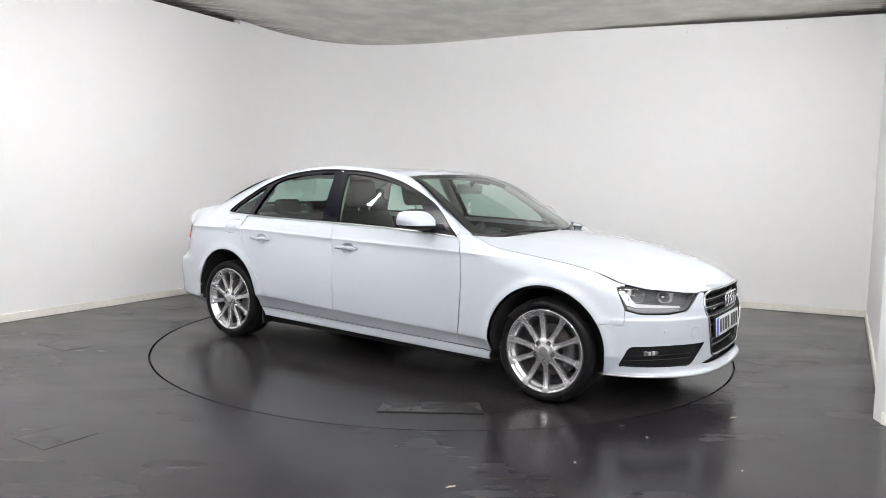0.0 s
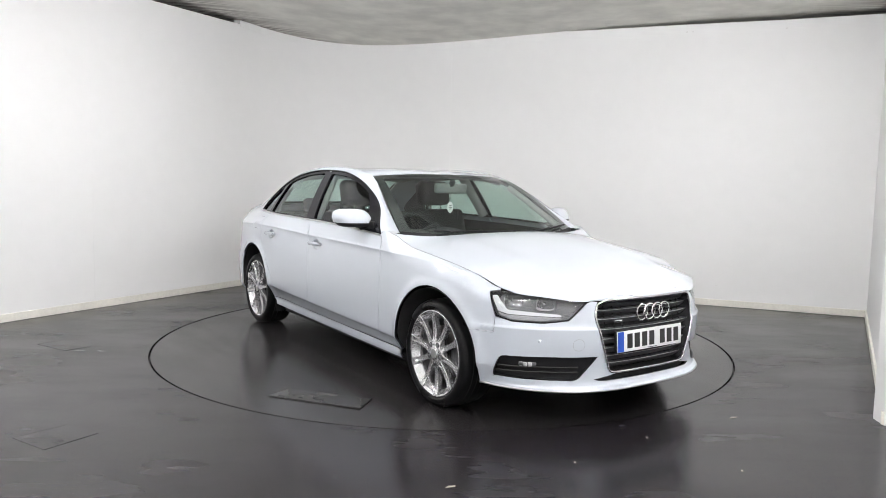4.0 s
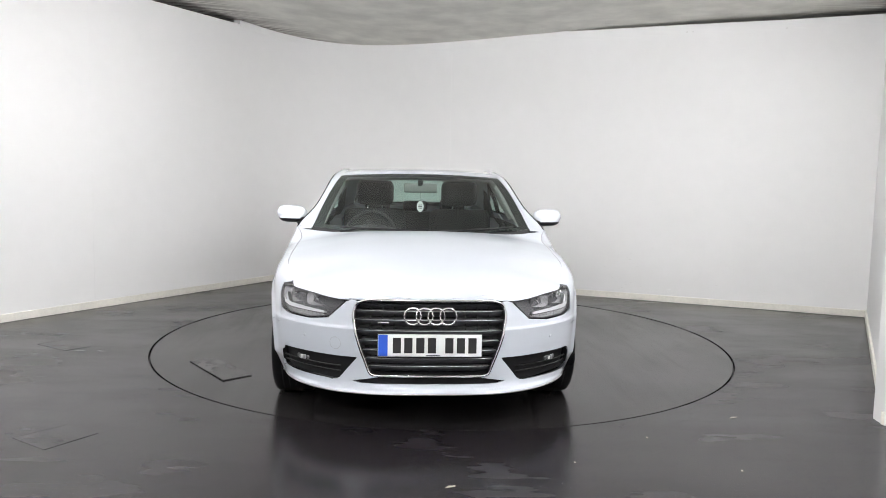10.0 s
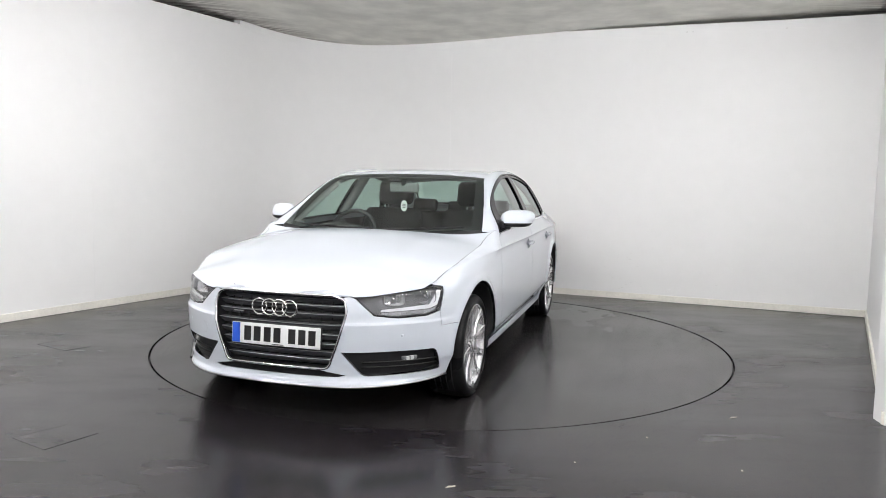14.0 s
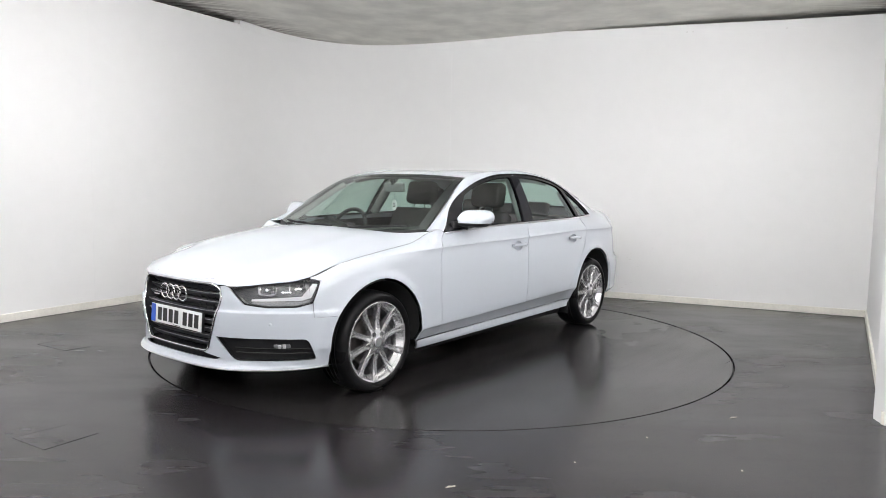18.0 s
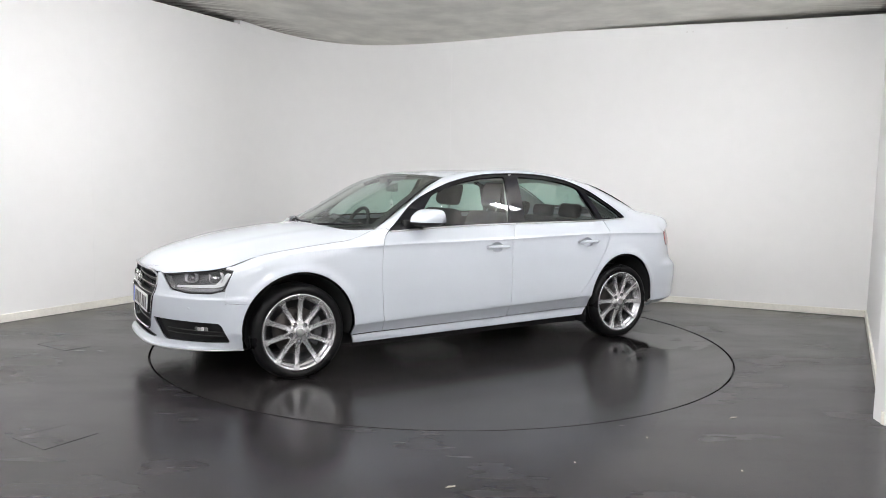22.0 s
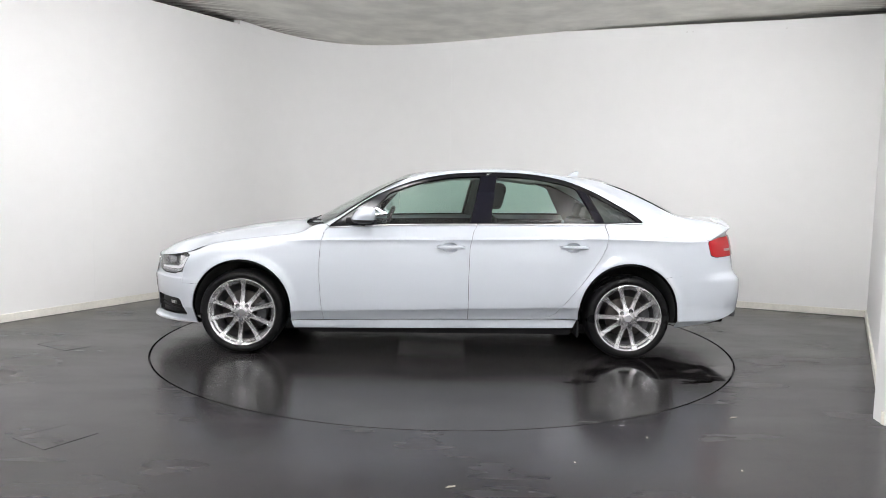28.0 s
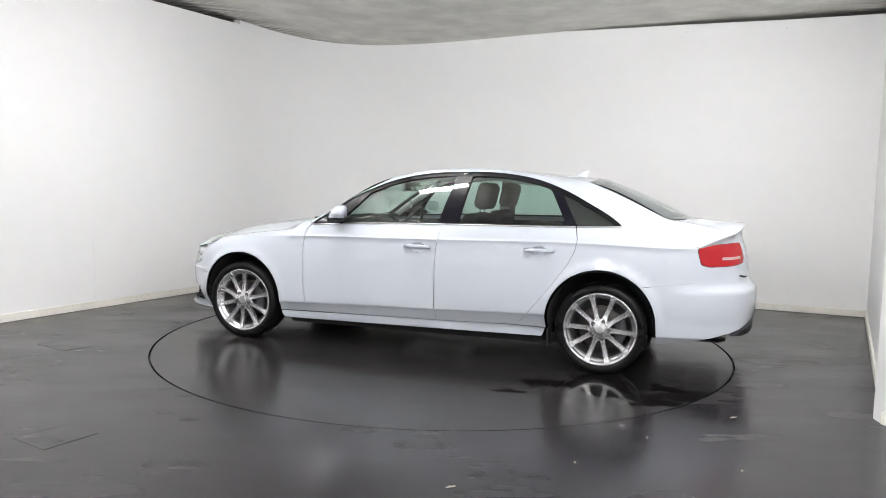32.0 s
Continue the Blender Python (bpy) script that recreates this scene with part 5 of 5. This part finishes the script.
    return grille


def build_rear(car):
    # lamps, bumper, boot
    for side in SIDES:
        out = [(qx(-2.018), 0.864), (qx(-2.13), 0.888), (qr(0.62), 0.897), (qr(0.50), 0.897), (qr(0.47), 0.80), (qr(0.52), 0.768), (qr(0.66), 0.757), (qx(-2.10), 0.752), (qx(-2.042), 0.768)]
        out = rounded(out, 0.015, 4)
        root = sheet("tail_light", shrink(dense(out, 0.03), -0.001), skin, M_RED, car, step=0.03, side=side, lift=0.006, fold=0.02, label="red tail light with a pale strip")
        sheet("lamp_edge", shrink(dense(out, 0.03), -0.005), skin, M_BLACK, root, step=0.04, side=side, lift=0.002, fold=0.01)
        strip = rounded([(qr(0.735), 0.811), (qr(0.56), 0.814), (qr(0.56), 0.797), (qr(0.735), 0.793)], 0.006)
        sheet("pale_strip", strip, skin, M_REDP, root, step=0.03, side=side, lift=0.008, fold=0.003)
    half = [(-1.653, 0.6045), (-1.985, 0.6465), (-2.0465, 0.689), (-2.0535, 0.745), (-2.10, 0.749)]
    L = [(qx(x), z) for x, z in half] + [(qr(0.668), 0.752), (qr(0.664), 0.70), (qr(0.5), 0.665), (qr(0.2), 0.655)]
    S2 = 2 * S_END
    Rr = [(S2 - q, z) for q, z in L][::-1]
    low = [(S2 - qx(-1.775), 0.228), (S2 - qx(-2.0), 0.262), (S2 - qx(-2.15), 0.300), (S2 - qr(0.64), 0.338), (S2 - qr(0.5), 0.38), (S_END, 0.395), (qr(0.5), 0.38), (qr(0.64), 0.338), (qx(-2.15), 0.300), (qx(-2.0), 0.262), (qx(-1.775), 0.228)]
    ar = [(qx(x), z) for x, z in arc(ARCH_R, 178, 136, 8)]
    arr = [(S2 - q, z) for q, z in ar][::-1]

    def wrap(q, z):
        if q <= S_END:
            return skin(q, z)
        p = skin(S2 - q, z)
        return Vector((p.x, -p.y, z))
    bumper = sheet("rear_bumper", dense(L + Rr + arr + low + ar, 0.03), wrap, M_PAINT, car, step=0.026, cuts=(0.279, 0.284, 0.287, 0.290))
    dif = [(qr(0.70), 0.300), (qr(0.64), 0.344), (qr(0.5), 0.386), (S_END, 0.40), (S2 - qr(0.5), 0.386), (S2 - qr(0.64), 0.344), (S2 - qr(0.70), 0.300), (S2 - qr(0.60), 0.283), (qr(0.60), 0.283)]
    sheet("diffuser", dense(dif, 0.05), wrap, M_GREYP, bumper, step=0.06, lift=-0.006)
    for side in SIDES:
        for y0 in (0.49, 0.57):
            m = pose(-2.115, side * y0, 0.272, 0, 0, 90)
            lathe("exhaust_tip", [(0.030, 0.085), (0.034, 0.088), (0.036, 0.08), (0.036, -0.06), (0.030, -0.06), (0.029, 0.08)], 24, M_EXH, bumper, m, label="round steel exhaust tip")
    # boot lid: upper face and rear face
    ky, kz = LID_Y, LID_Z

    def deck(u, v):
        x0 = -1.945 + 0.138 * min(abs(v), 1) ** 2.2
        x1 = -2.31 + 0.088 * min(abs(v), 1) ** 2.6
        x = x0 + (x1 - x0) * u
        ye = ky(x)
        return Vector((x, v * ye, kz(x) * min(abs(v), 1) ** 2 + (1 - min(abs(v), 1) ** 2) * (1.044 - 0.036 * u + 0.006 * smooth01(0.8, 1, u))))
    lid = sheet("boot_lid", [(0, v) for v in np.linspace(-0.997, 0.997, 28)] + [(u, 0.997) for u in np.linspace(0, 1, 20)[1:-1]] + [(1, v) for v in np.linspace(0.997, -0.997, 28)] + [(u, -0.997) for u in np.linspace(1, 0, 20)[1:-1]], deck, M_PAINT, car, step=0.08)
    rows = []
    for v in np.linspace(1, -1, 41):
        v = float(v)
        q = S_END - (S_END - qr(0.60)) * v
        t = deck(1.0, v)
        low = 0.660 + 0.035 * abs(v) ** 3
        rows.append([t, t + Vector((0.004, 0, -0.006)), t.lerp(wrap(q, 0.925), 0.45) + Vector((0.008, 0, 0))] + [wrap(q, low + (0.925 - low) * k / 8) for k in range(8, -1, -1)])
    ruled("lid_face", rows, M_PAINT, lid, 1)
    crease = tail_crease()
    for side in SIDES:
        rows = []
        for t in np.linspace(0, 1.2, 17):
            t = float(t)
            q = qx(-2.018) + (qr(0.60) - qx(-2.018)) * t
            t = min(t, 1.0)
            c = crease(t)
            top = 0.862 + 0.06 * t
            rows.append([c, c + Vector((0.002, -0.002, -0.005)), c.lerp(skin(q, top), 0.5)] + [skin(q, top + (0.685 - top) * k / 7) + Vector((0.0025, -0.0025, 0)) for k in range(8)])
        ruled("rear_corner", rows, M_PAINT, car, side)
    path = [deck(1.0, float(v)) + Vector((0.004, 0, -0.004)) for v in np.linspace(-1, 1, 30)]
    tube("spoiler_lip", path, 0.006, M_PAINT, lid, 8)


def build_top(car):
    # windscreen
    def screen(u, v):
        k = min(abs(v), 1.0)
        xe, ye, ze = in_x(0.25 * u), in_y(0.25 * u), in_z(0.25 * u)
        xc, zc = 1.055 + (0.255 - 1.055) * u, 0.912 + (1.326 - 0.912) * u
        w = 1 - k ** 2.2
        x, z = xe + (xc - xe) * w, ze + (zc - ze) * w
        bul = 0.020 * math.sin(math.pi * min(max(u, 0), 1))
        return Vector((x + bul * 0.5, v * ye, z + bul * 0.86))

    def loop(u0, u1, ve):
        return [(u0, v) for v in np.linspace(-ve, ve, 17)] + [(u, ve) for u in np.linspace(u0, u1, 12)[1:-1]] + [(u1, v) for v in np.linspace(ve, -ve, 17)] + [(u, -ve) for u in np.linspace(u1, u0, 12)[1:-1]]
    ws = sheet("windscreen", loop(0.0, 1.0, 0.995), screen, M_SCREEN, car, step=0.09, fold=0, label="clear windscreen with black border")
    ws.visible_shadow = False
    sheet("windscreen_border", loop(0.0, 1.0, 0.998), screen, M_BLACK, ws, holes=[loop(0.075, 0.955, 0.912)], step=0.09, lift=-0.002, fold=0.006)

    def back(u, v):
        k = min(abs(v), 1.0)
        t = 0.79 + 0.21 * u
        xe, ye, ze = in_x(t), in_y(t), in_z(t)
        xc, zc = -1.315 + (-1.945 + 1.315) * u, 1.316 + (1.042 - 1.316) * u
        w = 1 - k ** 2.2
        bul = 0.012 * math.sin(math.pi * min(max(u, 0), 1))
        return Vector((xe + (xc - xe) * w - bul * 0.4, v * ye, ze + (zc - ze) * w + bul))
    rs = sheet("rear_screen", loop(0.0, 1.0, 0.99), back, M_GLASS, car, step=0.09, fold=0, label="tinted rear screen")
    rs.visible_shadow = False
    sheet("screen_border", loop(0.0, 1.0, 0.995), back, M_BLACK, rs, holes=[loop(0.05, 0.95, 0.97)], step=0.09, lift=-0.002, fold=0.006)
    # roof
    def roof(u, v):
        k = min(abs(v), 1.0)
        t = 0.25 + 0.54 * u
        w = 1 - k ** 2.4
        xe, ye, ze = in_x(t), in_y(t), in_z(t)
        xc = 0.255 + (-1.315 - 0.255) * u
        crown = 0.023 * (1 - u) + 0.027 * u - 0.012 * math.sin(math.pi * u)
        return Vector((xe + (xc - xe) * w, v * ye, ze + crown * w))
    rf = sheet("roof", loop(0.0, 1.0, 1.0), roof, M_PAINT, car, step=0.07, fold=0.01)
    sheet("headlining", loop(0.0, 1.0, 1.02), roof, M_LINING, rf, step=0.14, lift=-0.035, fold=0, label="pale grey headlining")
    # aerial fin
    rows = []
    for t in np.linspace(0, 1, 9):
        x = -1.055 - 0.105 * t
        h = 0.052 * smooth01(0.0, 0.85, t) if t < 0.98 else 0.036
        w = 0.024 * (1 - 0.7 * t)
        b = roof((x - 0.255) / (-1.57), 0).z - 0.004
        rows.append([Vector((x, -w, b)), Vector((x - 0.01 * t, -w * 0.5, b + h * 0.7)), Vector((x - 0.02 * t, 0, b + h)), Vector((x - 0.01 * t, w * 0.5, b + h * 0.7)), Vector((x, w, b))])
    ruled("aerial_fin", rows, M_PAINT, car, 1)
    # cowl and wipers
    rows = []
    for v in np.linspace(-1, 1, 25):
        a = screen(0.02, v * 0.99)
        rows.append([a + Vector((0.01, 0, 0.002)), Vector((a.x + 0.035, a.y * 0.995, a.z - 0.035)), Vector((a.x + 0.08, a.y * 0.97, a.z - 0.09))])
    ruled("cowl", rows, M_BLACK, car, 1, label="black scuttle panel")
    for y0, y1, dx in ((-0.55, 0.02, 0.0), (0.12, 0.62, 0.0)):
        pa = [screen(0.045 + 0.015 * t, (y0 + (y1 - y0) * t) / 0.745) + Vector((0.012, 0, 0.012)) for t in np.linspace(0, 1, 10)]
        w = tube("wiper", pa, 0.007, M_BLACK, car, 6)
        tube("wiper_arm", [pa[0] + Vector((0.03, 0.0, -0.03)), pa[2] + Vector((0.012, 0, 0.0)), pa[5] + Vector((0.004, 0, 0.006))], 0.006, M_BLACK, w, 6)
        tube("wiper_tip", [pa[-1], pa[-1] + Vector((0.0, 0.03, 0.0))], 0.006, M_BLACK, w, 6)
    return screen


def build_inside(car, screen):
    box("underbody", (-1.72, -0.70, 0.15), (1.62, 0.70, 0.24), M_LINER, car, 0.03)
    # unseen dark boxes added in engine bay and boot to stop light leaking through
    box("engine_bay_light_block", (0.95, -0.52, 0.2), (2.02, 0.52, 0.66), M_LINER, car, 0.05)
    box("boot_light_block", (-2.2, -0.50, 0.2), (-1.45, 0.50, 0.93), M_LINER, car, 0.04)
    box("cabin_floor", (-1.5, -0.70, 0.22), (1.0, 0.70, 0.30), M_FABRIC, car, 0.02)
    # what hangs below the floor: exhaust, rear arms and the flaps before the rear wheels
    tube("exhaust_pipe", [(0.75, 0.06, 0.17), (0.1, 0.05, 0.165), (-0.7, 0.10, 0.165), (-1.05, 0.22, 0.19), (-1.60, 0.30, 0.24)], 0.026, M_EXH, car, 10, label="grey steel exhaust pipe")
    box("silencer", (-2.02, -0.45, 0.20), (-1.62, 0.45, 0.33), M_EXH, car, 0.05, seg=4, label="grey steel rear silencer")
    box("heat_shield", (-0.25, -0.20, 0.140), (0.30, 0.24, 0.150), M_SATIN, car, 0.004, label="thin bright heat shield")
    for side in SIDES:
        tube("rear_arm", [(-1.02, side * 0.60, 0.19), (-1.20, side * 0.66, 0.185), (-1.40, side * 0.70, 0.22)], 0.026, M_SATIN, car, 8, flat=0.6, label="pale alloy suspension arm")
        box("arch_flap", (-1.052, 0.62, 0.150), (-1.036, 0.83, 0.27), M_BLACK, car, 0.004, Matrix.Diagonal((1, side, 1, 1)))
        for c, r in ((ARCH_F, 0.345), (ARCH_R, 0.348)):
            rows = []
            for i in range(25):
                a = radians(-12 + 204 * i / 24)
                x, z = c[0] + r * math.cos(a), c[1] + r * math.sin(a)
                yo = skin(qx(x), min(max(z, 0.22), 0.7)).y - 0.006
                rows.append([Vector((x, yo, z)), Vector((x, 0.60, z)), Vector((c[0], 0.56, c[1]))])
            ruled("arch_liner", rows, M_LINER, car, side)
        # inner pillars
        pts = [Vector((in_x(u), side * (in_y(u) - 0.032), in_z(u) - 0.034)) for u in np.linspace(0.02, 0.215, 10)]
        tube("pillar_lining", pts, 0.024, M_LINING, car, 8, label="pale inner pillar trim")
        a, b = flank(-0.30, 0.98), flank(-0.38, 1.33)
        tube("post_lining", [(a.x, side * (a.y - 0.045), a.z), (b.x, side * (b.y - 0.045), b.z)], 0.040, M_LINING, car, 8)
        # grab rail
        pts = [flank(x, z) for x, z in ((0.10, 1.268), (-0.1, 1.302), (-0.3, 1.313), (-0.55, 1.314), (-0.9, 1.275))]
        tube("rail_lining", [(p.x, side * (p.y - 0.05), p.z) for p in pts], 0.022, M_LINING, car, 8)
    # seats
    for y0 in (-0.36, 0.36):
        build_seat(car, -0.06, y0)
    bench = new("rear_bench")
    bench.parent = car
    seat_part(bench, "cushion", 1.24, 0.50, 0.16, pose(-0.80, 0, 0.42, 0, -6, 0), 0.05)
    seat_part(bench, "backrest", 1.22, 0.13, 0.56, pose(-1.03, 0, 0.46, 0, -24, 0), 0.05)
    for y0 in (-0.36, 0.0, 0.36):
        seat_part(bench, "headrest", 0.24, 0.08, 0.12 if y0 else 0.10, pose(-1.245, y0, 0.985, 0, -16, 0), 0.03)
    box("parcel_shelf", (-1.84, -0.56, 0.93), (-1.24, 0.56, 0.965), M_DASH, car, 0.01)
    # dash
    rows = []
    for v in np.linspace(-1, 1, 21):
        a = screen(0.03, v * 0.97)
        hump = 0.045 * math.exp(-((v + 0.50) / 0.24) ** 2)
        rows.append([Vector((a.x - 0.01, a.y, a.z - 0.03)), Vector((a.x - 0.14, a.y * 0.98, a.z - 0.018 + hump * 0.1)), Vector((0.70 + 0.04 * (1 - v * v), a.y * 0.97, 0.925 + hump)), Vector((0.64 + 0.02 * (1 - v * v), a.y * 0.96, 0.905 + hump)), Vector((0.62, a.y * 0.95, 0.78)), Vector((0.70, a.y * 0.95, 0.50))])
    ruled("dashboard", rows, M_DASH, car, 1, label="black moulded dashboard")
    box("tunnel", (-0.55, -0.11, 0.28), (0.70, 0.11, 0.56), M_DASH, car, 0.03)
    # steering wheel, on the right
    m = Matrix.Translation((0.455, -0.37, 0.872)) @ pose(0, 0, 0, 0, -24, 0)
    sw = new("steering_wheel")
    sw.parent = car
    sw["label"] = "black steering wheel with grey spokes"
    ringp = [m @ Vector((0, 0.182 * math.cos(2 * math.pi * j / 40), 0.182 * math.sin(2 * math.pi * j / 40))) for j in range(40)]
    tube("wheel_rim", ringp, 0.016, M_DASH, sw, 10, closed=True)
    box("airbag_boss", (-0.02, -0.075, -0.065), (0.035, 0.075, 0.06), M_DASH, sw, 0.02, m)
    for y0, z0, y1, z1 in ((0.06, 0.0, 0.175, 0.02), (-0.06, 0.0, -0.175, 0.02), (0.0, -0.05, 0.0, -0.175)):
        tube("wheel_spoke", [m @ Vector((0.005, y0, z0)), m @ Vector((0, y1, z1))], 0.017, M_SATIN, sw, 8, flat=0.5)
    tube("column", [m @ Vector((0.03, 0, 0)), m @ Vector((0.24, 0, 0))], 0.035, M_DASH, sw, 8)
    # inner mirror with a hanging card
    im = new("inner_mirror")
    im.parent = car
    c = Vector((0.315, 0.0, 1.222))
    box("mirror_shell", (-0.019, -0.128, -0.037), (0.019, 0.128, 0.037), M_PALEP, im, 0.016, Matrix.Translation(c) @ pose(0, 0, 0, 0, 6, -12), seg=4)
    box("mirror_pane", (-0.0215, -0.108, -0.026), (-0.018, 0.108, 0.026), M_MIRROR, im, 0.001, Matrix.Translation(c) @ pose(0, 0, 0, 0, 6, -12))
    box("mirror_stalk", (-0.01, -0.02, 0.0), (0.02, 0.02, 0.055), M_DASH, im, 0.01, Matrix.Translation(c) @ pose(0, 0, 0.015, 0, 25, 0))
    tube("cord", [c + Vector((0, 0.0, -0.03)), c + Vector((0.0, 0.0, -0.10))], 0.0012, M_DASH, im, 5)
    verts, faces = [], []
    n = 24
    for k in range(n):
        t = 2 * math.pi * k / n
        for dx in (-0.0015, 0.0015):
            verts.append(c + Vector((dx, 0.026 * math.cos(t), -0.140 + 0.042 * math.sin(t))))
    faces = [tuple(range(0, 2 * n, 2))[::-1], tuple(range(1, 2 * n, 2))] + [(2 * k, 2 * ((k + 1) % n), 2 * ((k + 1) % n) + 1, 2 * k + 1) for k in range(n)]
    card = raw("hanging_card", verts, faces, M_CARD, im, False, "white oval hanging card with dark bars")
    for dz, w in ((0.012, 0.012), (0.0, 0.015), (-0.012, 0.012)):
        box("card_bar", (0.0016, -w, -0.003), (0.0024, w, 0.003), M_GREYP, card, 0, Matrix.Translation(c + Vector((0, 0, -0.140 + dz))))
        box("card_bar", (-0.0024, -w, -0.003), (-0.0016, w, 0.003), M_GREYP, card, 0, Matrix.Translation(c + Vector((0, 0, -0.140 + dz))))


def build_car():
    car = new("saloon_car")
    tagged(car, "white four-door saloon car with silver ten-spoke wheels", "car")
    build_body(car)
    build_front(car)
    build_rear(car)
    screen = build_top(car)
    build_inside(car, screen)
    for x, side, spin, hy in ((1.405, 1, 94, 0.872), (1.405, -1, 84, 0.872), (-1.405, 1, 75, 0.866), (-1.405, -1, 96, 0.866)):
        build_wheel(car, x, side, spin, hy)
    # all parts stand off the turning axis by the way the car is parked
    shift = Matrix.Translation((CAR_X, CAR_Y, 0.0))
    for ob in car.children:
        ob.matrix_basis = shift @ ob.matrix_basis
    return car


# ---- build ----
build_room()
build_lights()
TURNTABLE = build_turntable()
CAR = build_car()


def motions():
    rows = [(float(t), pose(0, 0, 0, 0, 0, a)) for t, a in HEADINGS]
    walk(TURNTABLE, rows)
    walk(CAR, rows)


motions()
